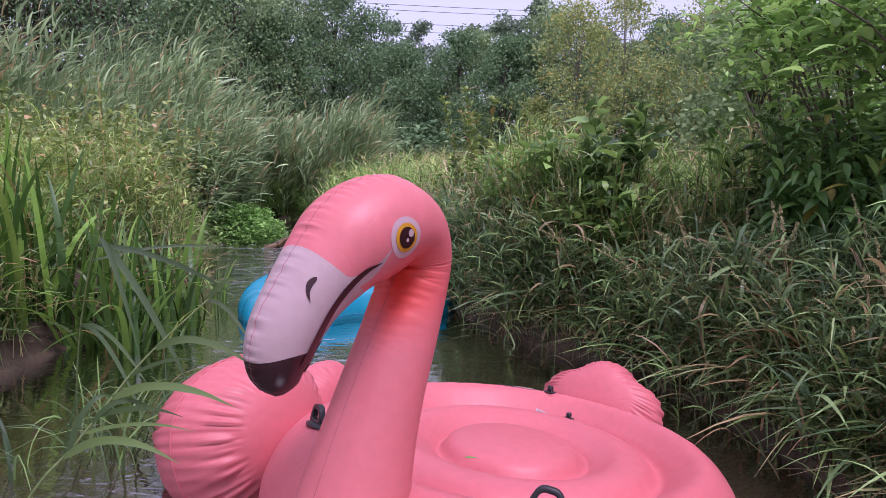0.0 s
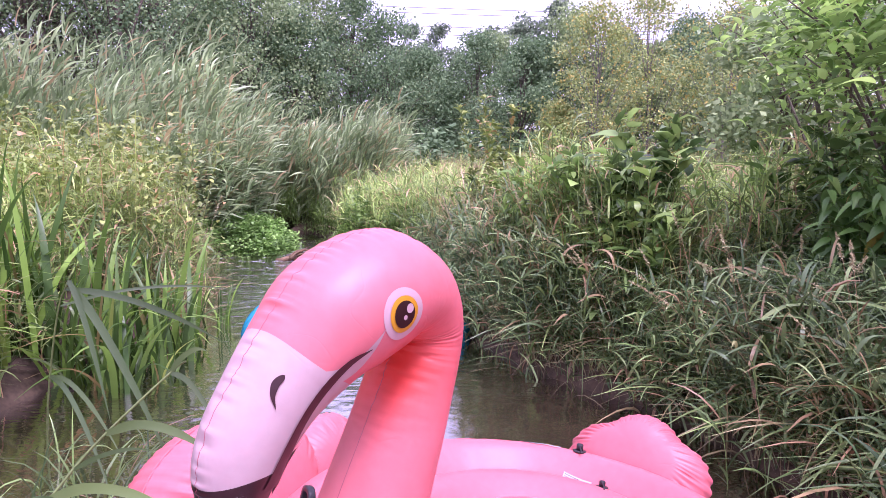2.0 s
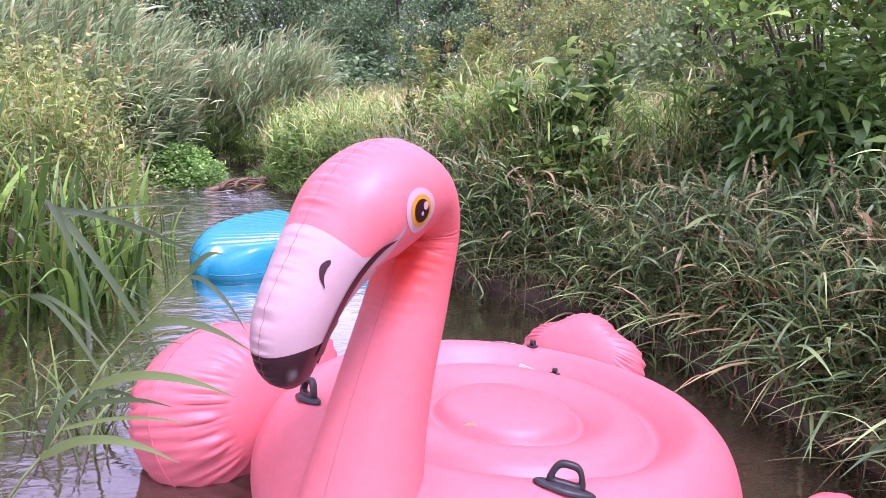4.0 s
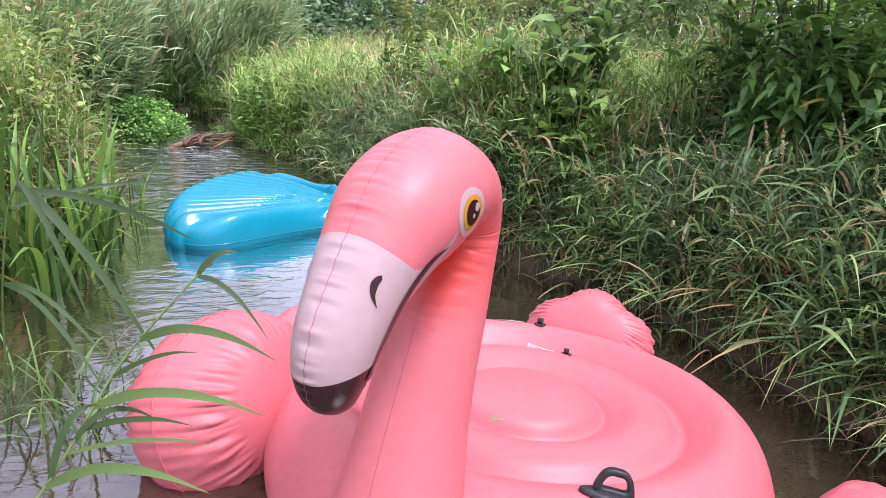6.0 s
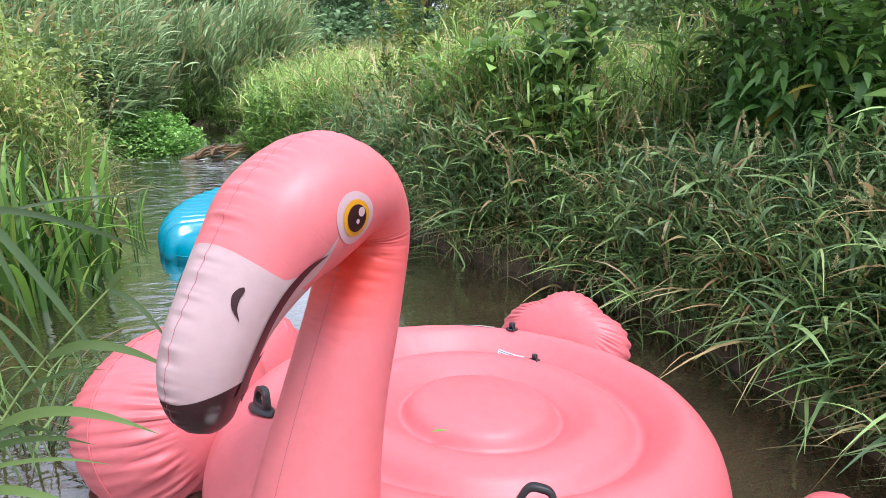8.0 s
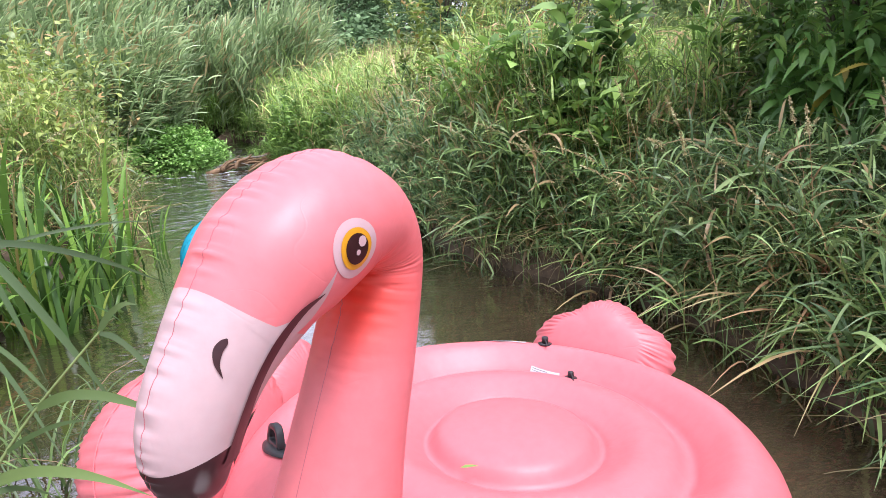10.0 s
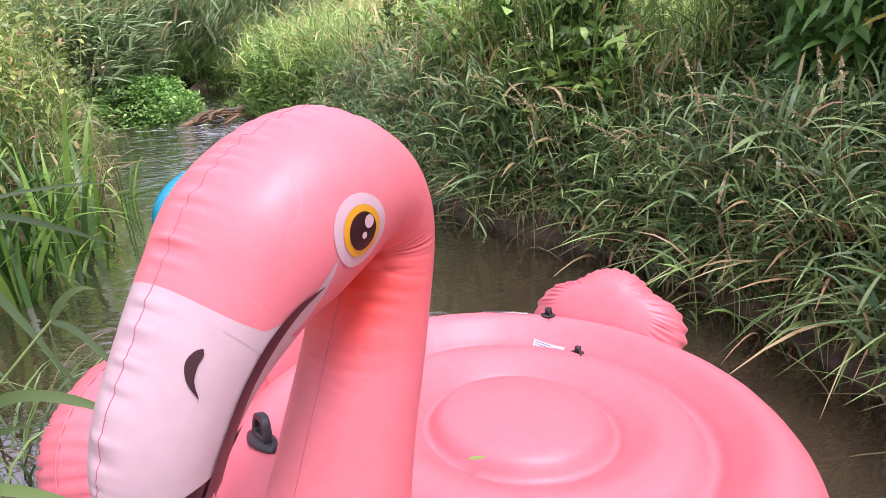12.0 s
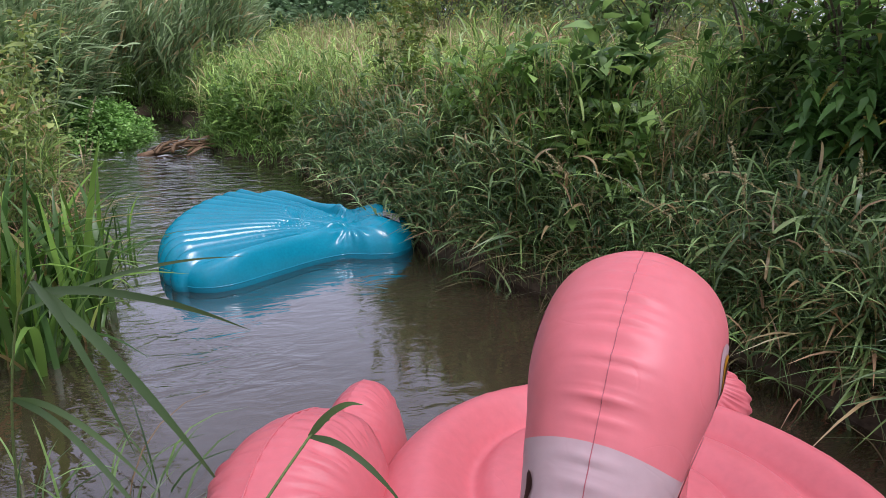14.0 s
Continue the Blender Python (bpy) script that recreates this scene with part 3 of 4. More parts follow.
        fs = [(i * n + j, i * n + (j + 1) % n, (i + 1) * n + (j + 1) % n, (i + 1) * n + j) for i in range(4) for j in range(n)]
        part("pad", mesh_of("pad", pad, fs, [RUBBER]), h)
        outer = closed([(-0.058, 0.012), (-0.05, 0.06), (-0.03, 0.085), (0.0, 0.09), (0.03, 0.085), (0.05, 0.06), (0.058, 0.012), (0.0, 0.008)], 48)
        inner = closed([(-0.036, 0.03), (-0.032, 0.055), (-0.02, 0.068), (0.0, 0.07), (0.02, 0.068), (0.032, 0.055), (0.036, 0.03), (0.0, 0.028)], 48)
        vs, fs = [], []
        for line, depth in ((outer, 0.009), (outer * 0.985 + np.array((0, 0.0006)), 0.0125), (inner * 1.03 - np.array((0, 0.001)), 0.0125), (inner, 0.009)):
            vs += [(x, -depth, z) for x, z in line] + [(x, depth, z) for x, z in line]
        ring = (0, 2, 4, 6, 7, 5, 3, 1)
        for k in range(8):
            a, b = ring[k] * 48, ring[(k + 1) % 8] * 48
            fs += [(a + j, a + (j + 1) % 48, b + (j + 1) % 48, b + j) for j in range(48)]
        part("grip", mesh_of("grip", vs, fs, [RUBBER]), h)
    # valves
    for x, y, s in ((-0.72, 0.0, 1.0), (-0.91, -0.22, 1.2)):
        vl = empty("valve")
        vl.parent = base
        vl.matrix_local = pose(x, y, deck(x, y) + 0.0, 0, -6, 20)
        part("flange", rod("flange", [(0, 0, -0.004), (0, 0, 0.004)], 0.028 * s, RUBBER, 24), vl)
        part("stem", rod("stem", [(0, 0, 0.003), (0, 0, 0.026 * s), (0, 0, 0.03 * s)], [0.014 * s, 0.014 * s, 0.011 * s], RUBBER, 16), vl)
        part("cap_strap", rod("cap_strap", spline([(0.01, 0, 0.025), (0.03, 0.01, 0.012), (0.055, 0.015, 0.004)], 10), 0.004, RUBBER, 6), vl)
    # printed labels
    for x, y, turn, w, h, signs in ((-0.85, -0.41, 112, 0.105, 0.028, 2), (-0.78, -0.16, 98, 0.07, 0.02, 1)):
        lab = empty("label")
        lab.parent = base
        place = pose(x, y, deck(x, y) + 0.004, 0, 0, turn)
        lab.matrix_local = place

        def sheet(name, x0, x1, y0, y1, lift, mat, parent):
            vs, fs = [], []
            for i in range(7):
                for j in range(5):
                    px, py = x0 + (x1 - x0) * i / 6, y0 + (y1 - y0) * j / 4
                    g = place @ Vector((px, py, 0))
                    vs.append((px, py, deck(g.x, g.y) - deck(x, y) + lift))
            fs = [(i * 5 + j, (i + 1) * 5 + j, (i + 1) * 5 + j + 1, i * 5 + j + 1) for i in range(6) for j in range(4)]
            return part(name, mesh_of(name, vs, fs, [mat]), parent)

        paper = sheet("paper", -w, w, -h, h, 0.0, WHITE, lab)
        for k in range(5):
            sheet("text_bar", -w * 0.9, w * 0.15, h * (0.65 - k * 0.32), h * (0.65 - k * 0.32) + h * 0.1, 0.002, BARS, paper)
        for k in range(signs):
            if signs == 2:
                tri = [(w * (0.28 + 0.36 * k), -h * 0.6), (w * (0.6 + 0.36 * k), -h * 0.6), (w * (0.44 + 0.36 * k), h * 0.65)]
                part("symbol", mesh_of("symbol", [(px, py, deck(*(place @ Vector((px, py, 0))).xy) - deck(x, y) + 0.003) for px, py in tri], [(0, 1, 2)], [SIGN_YELLOW]), paper)
                continue
            sheet("symbol", w * (0.3 + 0.36 * k), w * (0.58 + 0.36 * k), -h * 0.6, h * 0.6, 0.002, SIGN_YELLOW if signs == 2 else SIGN_BLUE, paper)
    return base


from mathutils.bvhtree import BVHTree

def fallen_leaf(m):
    v = [(-0.03, 0, 0.0), (-0.012, -0.009, 0.004), (0.012, -0.008, 0.006), (0.034, 0, 0.002), (0.012, 0.009, 0.004), (-0.012, 0.008, 0.006), (0, 0, 0.001)]
    ob = tagged(new("fallen_leaf", mesh_of("fallen_leaf", v, [(0, 1, 6), (1, 2, 6), (2, 3, 6), (3, 4, 6), (4, 5, 6), (5, 0, 6)], [CRESS])), "small green fallen leaf on the pink float", "leaf")
    ob.matrix_world = m


FLAMINGO = pose(0.565, -1.422, -0.12, 0, 0, -131.0) @ pose(0, 0, 0, 1, -6.5, 0)
flamingo_float(FLAMINGO)
fallen_leaf(FLAMINGO @ pose(0.18, 0.02, 0.372, 0, 0, 130))


# ---- the shell ----
def shell_height(x, y, edge):
    """Height of the shell's upper skin: ribs fanning from the hinge, a fat tube along each straight side, two hinge cushions."""
    side = math.sqrt(max(0.0, 1 - (1 - min(1.0, edge / 0.17)) ** 2))
    rho, a = math.hypot(x - 0.08, y), abs(math.degrees(math.atan2(y, 0.08 - x)))
    grow = min(1.0, max(0.0, (rho - 0.2) / 0.5))
    fan = min(1.0, max(0.0, (39 - a) / 4))
    cell = abs(math.sin(math.pi * (math.degrees(math.atan2(y, 0.08 - x)) + 39) / 78 * 13)) ** 0.6
    z = side * (0.155 + 0.085 * fan * grow * (cell - 0.55) - 0.03 * fan * (1 - grow) + 0.03 * fan * max(0.0, rho - 0.5))
    along = min(1.0, max(0.0, (rho - 0.15) / 0.2)) * min(1.0, max(0.0, (1.45 - rho) / 0.25))
    z += along * side * (0.055 * math.exp(-((a - 47) / 6.5) ** 2) - 0.06 * math.exp(-((a - 38) / 2.6) ** 2) * (1 - 0.6 * fan))
    for k in (1, -1):
        d = math.hypot(x - 0.15, y - 0.17 * k)
        z += 0.075 * side * math.exp(-(d / 0.13) ** 2)
        d = math.hypot(x + 0.06, y - 0.24 * k)
        z += 0.013 * side * math.sin(15 * math.atan2(y - 0.24 * k, x + 0.06)) * math.exp(-((d - 0.12) / 0.07) ** 2)
    return z - 0.05 * math.exp(-(y / 0.045) ** 2) * math.exp(-((x - 0.16) / 0.16) ** 2) * side + 0.006 * side * noise.noise((x * 3, y * 3, 4.0))


def shell_float(m):
    base = tagged(empty("inflatable_shell", m), "translucent blue inflatable scallop shell pool float on the water", "pool float")
    half = [(0.44, 0.0), (0.42, 0.2), (0.3, 0.36), (0.12, 0.39), (-0.06, 0.37), (-0.3, 0.5), (-0.55, 0.72), (-0.78, 0.92), (-0.98, 0.97), (-1.16, 0.86), (-1.31, 0.6), (-1.4, 0.3), (-1.43, 0.0)]
    outline = closed(half + [(x, -y) for x, y in half[-2:0:-1]], 420)
    centre = np.array((-0.45, 0.0))
    rows, n = 60, len(outline)
    verts, faces = [], []
    for side in (1, -1):
        for i in range(rows):
            f = math.sin(0.5 * math.pi * i / (rows - 1))
            for p in outline:
                a = math.degrees(math.atan2(p[1], 0.08 - p[0]))
                lobe = 0.042 * abs(math.sin(math.pi * (a + 39) / 78 * 13)) ** 0.6 if abs(a) < 39 else 0.0
                q = centre + (p - centre) * f * (1 + lobe * f ** 3)
                edge = float(np.linalg.norm(p - centre)) * (1 - f)
                z = shell_height(q[0], q[1], edge) if side > 0 else -0.13 * math.sqrt(max(0.0, 1 - (1 - min(1.0, edge / 0.17)) ** 2))
                verts.append((q[0], q[1], 0.04 + z))
    for side in (0, 1):
        b = side * rows * n
        for i in range(rows - 1):
            for j in range(n):
                k = (j + 1) % n
                q = (b + i * n + j, b + i * n + k, b + (i + 1) * n + k, b + (i + 1) * n + j)
                faces.append(q[::-1] if side else q)
    part("fan", mesh_of("fan", verts, faces, [BLUE]), base)
    part("seam", rod("seam", [(p[0], p[1], 0.04) for p in np.vstack([outline, outline[:1]])[::3]], 0.004, BLUE, 5), base)

    def on_top(x, y, lift):
        out = min(float(np.min(np.linalg.norm(outline - np.array((x, y)), axis=1))), 0.17)
        return (x, y, 0.04 + shell_height(x, y, out) + lift)

    def sheet(name, x0, x1, y0, y1, lift, mat, parent, label=""):
        vs = [on_top(x0 + (x1 - x0) * i / 6, y0 + (y1 - y0) * j / 6, lift) for i in range(7) for j in range(7)]
        fs = [(i * 7 + j, (i + 1) * 7 + j, (i + 1) * 7 + j + 1, i * 7 + j + 1) for i in range(6) for j in range(6)]
        return part(name, mesh_of(name, vs, fs, [mat]), parent, label)

    paper = sheet("label", 0.2, 0.33, -0.12, 0.08, 0.008, WHITE, base, "white printed safety label")
    for k in range(5):
        sheet("text_bar", 0.21, 0.26, 0.06 - 0.02 * k, 0.067 - 0.02 * k, 0.0115, BARS, paper)
    for k in range(4):
        x, y = 0.21 + 0.055 * (k % 2), -0.05 - 0.035 * (k // 2)
        sheet("symbol", x, x + 0.035, y, y + 0.022, 0.0115, SIGN_BLUE if k % 3 else BARS, paper)
    return base


shell_float(pose(0.14, 2.46, 0.0, 0, 0, -10) @ Matrix.Scale(1.12, 4))


# ---- grasses and reeds (stuff) ----
def ribbons(roots, length, width, lean, droop, seg=5, wind=(0.0, 0.0), shape=(0.6, 1.0, 0.7, 0.04), around=None):
    """Blades from their roots: arrays of left and right edges."""
    n = len(roots)
    a = rng.uniform(0, 2 * math.pi, n) if around is None else around
    L = length * rng.uniform(0.55, 1.1, n)
    ln = lean * rng.uniform(0.2, 1.2, n)
    dr = droop * rng.uniform(0.3, 1.4, n)
    t = np.linspace(0, 1, seg)
    out = ln[:, None] * t + dr[:, None] * t ** 2.5
    up = t * np.sqrt(np.maximum(0.05, 1 - np.minimum(ln, 0.95) ** 2))[:, None] - 0.8 * dr[:, None] * t ** 3
    d = np.stack([np.cos(a) + wind[0], np.sin(a) + wind[1]], 1)
    p = np.empty((n, seg, 3))
    p[:, :, 0] = roots[:, 0, None] + L[:, None] * out * d[:, 0, None]
    p[:, :, 1] = roots[:, 1, None] + L[:, None] * out * d[:, 1, None]
    p[:, :, 2] = roots[:, 2, None] + L[:, None] * up
    b = a + math.pi / 2 + rng.normal(0, 0.5, n)
    w = width * rng.uniform(0.5, 1.3, n)
    prof = np.interp(t, [0, 0.3, 0.75, 1], shape)
    side = np.stack([np.cos(b), np.sin(b), rng.normal(0, 0.35, n)], 1)[:, None, :] * (w[:, None] * prof)[:, :, None] * 0.5
    return p - side, p + side


def on_ground(x, y):
    return np.column_stack([x, y, np.maximum(ground_height(x, y), -0.05)])


def stuff(name, left, right, mat, label, category):
    return tagged(new(name, strips_mesh(name, left, right, mat)), label, category, kind="stuff")


def clumped(region, n, clumps, loose=0.4, wide=0.1):
    x, y = region(n)
    cx, cy = region(clumps)
    k = rng.integers(0, clumps, n)
    f = rng.uniform(0, 1, n) > loose
    return np.where(f, cx[k] + rng.normal(0, wide, n), x), np.where(f, cy[k] + rng.normal(0, wide, n), y)


def tufts(name, n, region, length, width, lean, droop, mat, label, category="grass", seg=6, wind=(0, 0), clumps=100):
    """Long blades that spring from the ground in tufts."""
    x, y = clumped(region, n, clumps)
    l, r = ribbons(on_ground(x, y), np.full(n, length), width, lean, droop, seg, wind)
    return stuff(name, l, r, mat, label, category)


def stems(name, n, per, region, height, leaf, width, mat, label, category="grass", wind=(0, 0), clumps=200, low=0.12, lean=0.12, seg=5, droop=0.5, even=0.55, heading=None, outward=0.0):
    """Leafy grass stems: a thin stalk and blades that arch from it."""
    x, y = clumped(region, n, clumps, 0.45, 0.14)
    root = on_ground(x, y)
    patch = 1 + 0.22 * np.sin(x * 1.9 + 0.7 * y) * np.cos(y * 1.4 - 0.5 * x)
    h = height * rng.uniform(even, 1.1, n) * patch
    ax, ay = rng.normal(-outward, lean, n) + 0.35 * wind[0] * 0.5, rng.normal(0, lean, n) + 0.35 * wind[1] * 0.5
    f = rng.uniform(low, 1.0, (n, per))
    p = np.empty((n, per, 3))
    p[:, :, 0] = root[:, 0, None] + ax[:, None] * h[:, None] * f ** 1.6
    p[:, :, 1] = root[:, 1, None] + ay[:, None] * h[:, None] * f ** 1.6
    p[:, :, 2] = root[:, 2, None] + h[:, None] * f
    around = None if heading is None else rng.normal(heading[0], heading[1], n * per)
    l, r = ribbons(p.reshape(-1, 3), np.full(n * per, leaf), width, 0.75, droop, seg, wind, around=around)
    t = np.linspace(0, 1, seg)
    q = np.empty((n, seg, 3))
    q[:, :, 0] = root[:, 0, None] + ax[:, None] * h[:, None] * t ** 1.6
    q[:, :, 1] = root[:, 1, None] + ay[:, None] * h[:, None] * t ** 1.6
    q[:, :, 2] = root[:, 2, None] + h[:, None] * t
    b = rng.uniform(0, 2 * math.pi, n)
    s = np.stack([np.cos(b), np.sin(b), 0 * b], 1)[:, None, :] * (0.004 + 0.0012 * height) * np.interp(t, [0, 1], [0.6, 0.3])[None, :, None]
    return stuff(name, np.concatenate([l, q - s]), np.concatenate([r, q + s]), mat, label, category)


def bank_right(y0, y1, d0, d1):
    def region(n):
        y = rng.uniform(y0, y1, n)
        return right_edge(y) + d0 + (d1 - d0) * rng.uniform(0, 1, n) ** 1.2, y
    return region


def bank_left(y0, y1, d0, d1):
    def region(n):
        y = rng.uniform(y0, y1, n)
        return left_edge(y) - d0 - (d1 - d0) * rng.uniform(0, 1, n) ** 1.2, y
    return region


def box(x0, x1, y0, y1):
    """Dry places in a rectangle."""
    def region(n):
        x, y = rng.uniform(x0, x1, 4 * n), rng.uniform(y0, y1, 4 * n)
        dry = np.maximum(left_edge(y) - x, x - right_edge(y)) > 0.04
        return np.concatenate([x[dry], x[dry], x[dry], x[dry]])[:n], np.concatenate([y[dry], y[dry], y[dry], y[dry]])[:n]
    return region


tufts("bank_tufts", 900, bank_right(1.4, 5.6, 0.02, 0.4), 0.34, 0.013, 0.4, 0.8, GRASS, "green grass tufts hanging over the water's edge", clumps=60, wind=(-0.25, 0))
tufts("bank_tufts_near", 1000, bank_right(-2.8, 1.4, 0.1, 0.55), 0.42, 0.02, 0.4, 0.8, GRASS, "broad green grass blades hanging over the water's edge", clumps=70, seg=8, wind=(-0.3, 0))
tufts("arching_blades", 700, bank_right(-2.8, 5.6, 0.04, 0.9), 0.5, 0.023, 0.35, 0.8, BLADE, "long bright arching grass blades on the bank", clumps=90, seg=8, wind=(-0.25, 0))
tufts("dry_tufts", 1500, bank_right(-2.8, 5.6, 0.0, 0.8), 0.42, 0.009, 0.5, 0.8, DULL_STRAW, "dull straw-coloured grass on the bank", clumps=70, wind=(-0.2, 0))
stems("bank_grass_edge", 450, 8, bank_right(1.4, 5.6, -0.02, 0.35), 0.5, 0.2, 0.017, BLADE, "leafy grass stems leaning out over the water", clumps=80, lean=0.28, seg=7, outward=0.3, droop=0.7, low=0.2)
stems("bank_grass_edge_near", 560, 7, bank_right(-2.8, 1.4, 0.08, 0.45), 0.5, 0.26, 0.019, BLADE, "leafy grass stems leaning far out over the water", clumps=80, lean=0.28, seg=8, outward=0.2, droop=0.7, low=0.2)
stems("bank_grass", 900, 8, bank_right(1.4, 5.6, 0.15, 1.1), 0.8, 0.23, 0.018, BLADE, "dense leafy green grass on the stream bank", clumps=110, lean=0.2, seg=7, outward=0.12, droop=0.65, low=0.2)
stems("bank_grass_near", 850, 7, bank_right(-2.8, 1.4, 0.15, 1.1), 0.75, 0.28, 0.018, BLADE, "dense broad-bladed green grass on the stream bank", clumps=100, lean=0.22, seg=8, outward=0.15, droop=0.65, low=0.25)
tufts("bank_straw", 1300, bank_right(-2.8, 5.6, 0.08, 0.7), 0.8, 0.008, 0.35, 0.4, DULL_STRAW, "dead straw tangled at the foot of the bank", clumps=50, seg=6)
stems("bank_grass_dark", 1200, 8, bank_right(1.4, 5.6, 0.2, 1.6), 1.0, 0.26, 0.017, GRASS, "dark green grass deeper in the bank", clumps=150, lean=0.16)
stems("bank_grass_dark_near", 1900, 8, bank_right(-2.8, 1.4, 0.02, 1.5), 0.7, 0.28, 0.018, SHADE_GRASS, "green grass filling the foot of the bank, darkened in colour for shade", clumps=170, lean=0.18, low=0.03)
tufts("hanging_straw", 900, bank_right(-2.8, 2.0, 0.08, 0.6), 0.42, 0.012, 0.45, 0.9, DULL_STRAW, "brown dead grass drooping over the water", clumps=60, seg=8, wind=(-0.3, 0))
stems("bank_reed_grass", 520, 6, bank_right(0.9, 2.4, 0.5, 1.3), 1.3, 0.26, 0.014, GRASS, "upright thin-stemmed grass rising from the bank", clumps=120, lean=0.08, low=0.3, seg=6)
tufts("brown_tangle", 2200, bank_right(-2.0, 3.0, 0.25, 0.9), 0.85, 0.0075, 0.3, 0.35, DULL_STRAW, "tangle of brown dead stems inside the bank grass", clumps=70, seg=6)
stems("bank_grass_pale", 1000, 8, bank_right(2.2, 5.8, 0.6, 3.6), 1.15, 0.34, 0.017, MEADOW, "pale tall grass behind the bank", clumps=120, lean=0.1)
stems("bank_grass_tall", 1100, 8, bank_right(1.2, 3.2, 0.7, 3.0), 1.25, 0.34, 0.018, TALL_GRASS, "tall leafy grass behind the bank", clumps=140, lean=0.09)
stems("bank_grass_tall_near", 900, 8, bank_right(-2.6, 1.2, 1.4, 3.2), 1.0, 0.34, 0.022, SHADE_GRASS, "tall grass below the thicket, its shade put into the colour", clumps=120, lean=0.12)
tufts("dry_stalks_bank", 750, bank_right(0.8, 5.6, 0.2, 1.6), 1.3, 0.008, 0.2, 0.2, GOLD_STRAW, "thin dry stalks among the bank grass", clumps=110, seg=7)
stems("upstream_grass", 900, 9, bank_right(5.4, 8.0, -0.05, 0.8), 0.34, 0.2, 0.014, HERB, "low bright green grass along the upper stream", clumps=70, lean=0.25)
stems("upstream_bank", 1700, 9, bank_right(5.2, 10.2, 0.35, 2.4), 0.95, 0.3, 0.013, TALL_GRASS, "yellow-green grass above the upper stream", clumps=90, lean=0.15)
stems("bend_grass", 500, 9, box(-6.0, -1.6, 11.0, 13.6), 0.9, 0.28, 0.014, TALL_GRASS, "green grass hanging over the bend of the stream", clumps=60, lean=0.2)
stems("bend_edge_grass", 600, 8, bank_right(10.4, 13.4, -0.05, 0.8), 0.65, 0.26, 0.014, HERB, "green grass at the water's edge of the bend", clumps=80, lean=0.22, low=0.03)
stems("meadow_grass", 7000, 7, box(-1.8, 14, 6.4, 19), 1.1, 0.38, 0.014, MEADOW, "tall yellow-green meadow grass", clumps=420, seg=5)
stems("meadow_grass_far", 5200, 7, box(-14, 30, 17, 40), 1.2, 0.7, 0.05, MEADOW, "far meadow grass in front of the wood", clumps=500, seg=4)
tufts("meadow_dry_stalks", 7000, box(0.3, 14, 6.5, 20), 1.65, 0.014, 0.12, 0.12, STRAW, "pale pinkish flowering stalks over the meadow", clumps=110, seg=4)
stems("reed_bed", 1900, 11, box(-12, -4.2, 8.6, 15), 3.2, 0.56, 0.05, REED, "tall grey-green reed bed with leaves blown to one side", "reeds", clumps=190, low=0.2, droop=0.3, even=0.55, heading=(-0.2, 0.6), lean=0.1, seg=6)
stems("reed_bed_far", 1500, 11, box(-5.5, -0.8, 10.5, 15), 2.1, 0.5, 0.045, REED, "grey-green reeds beyond the bend of the stream", "reeds", clumps=110, low=0.15, droop=0.3, even=0.6, heading=(-0.3, 0.7), seg=6)
stems("reed_bed_front", 520, 11, bank_left(7.6, 9.8, 0.6, 2.0), 1.9, 0.5, 0.042, REED, "grey-green reeds leaning over the cress", "reeds", clumps=60, low=0.1, droop=0.45, heading=(-0.5, 0.6), lean=0.2, seg=6)
stems("weed_grass", 1300, 8, box(-7.0, -2.3, 2.6, 7.0), 1.25, 0.32, 0.012, MEADOW, "pale green grass among the weeds", clumps=110)
stems("left_meadow", 1900, 8, box(-8, -3.0, -1.5, 4.5), 1.05, 0.36, 0.014, MEADOW, "yellow-green grass on the far bank", clumps=180)
stems("near_bank_grass", 700, 8, bank_left(-2.0, 1.0, 0.0, 1.6), 0.6, 0.3, 0.014, GRASS, "green grass on the low bank", clumps=60, lean=0.25)
stems("bank_grass_left", 800, 8, bank_left(2.3, 6.6, 0.0, 1.0), 0.6, 0.3, 0.014, GRASS, "green and yellow grass on the stream bank", clumps=80, lean=0.25)
tufts("dry_tufts_left", 1800, bank_left(2.4, 6.6, -0.05, 0.8), 0.7, 0.008, 0.5, 0.5, GRASS_DRY, "dry grass hanging from the bank", clumps=50)
stems("downstream_grass_right", 1300, 7, bank_right(-12, -2.2, 0.0, 3.0), 1.0, 0.42, 0.03, GRASS, "grass along the lower stream bank", clumps=120, lean=0.15)
stems("downstream_grass_left", 1300, 7, bank_left(-12, -1.4, 0.0, 3.5), 0.8, 0.42, 0.03, GRASS, "green grass along the lower stream", clumps=120, lean=0.15)
stems("outer_meadow_right", 2200, 6, box(6, 22, -16, 12), 1.0, 0.6, 0.05, MEADOW, "meadow grass beyond the thicket", clumps=240, seg=4)
stems("outer_meadow_left", 2200, 6, box(-24, -6.5, -16, 12), 1.0, 0.6, 0.05, MEADOW, "meadow grass beyond the stream", clumps=240, seg=4)


def leaf_cloud(centres, size, flat=0.4, aspect=0.5):
    """Small pointed leaves at the centres: an array of quads."""
    n = len(centres)
    a, e = rng.uniform(0, 2 * math.pi, n), rng.normal(0, flat, n)
    s = size * rng.uniform(0.6, 1.3, n)
    d = np.stack([np.cos(a) * np.cos(e), np.sin(a) * np.cos(e), np.sin(e)], 1) * s[:, None]
    b = rng.normal(0, 1, (n, 3))
    w = np.cross(d, b)
    w = w / (np.linalg.norm(w, axis=1)[:, None] + 1e-9) * (s * aspect * 0.5)[:, None]
    return np.stack([centres - d * 0.5, centres + w, centres + d * 0.5, centres - w], 1)


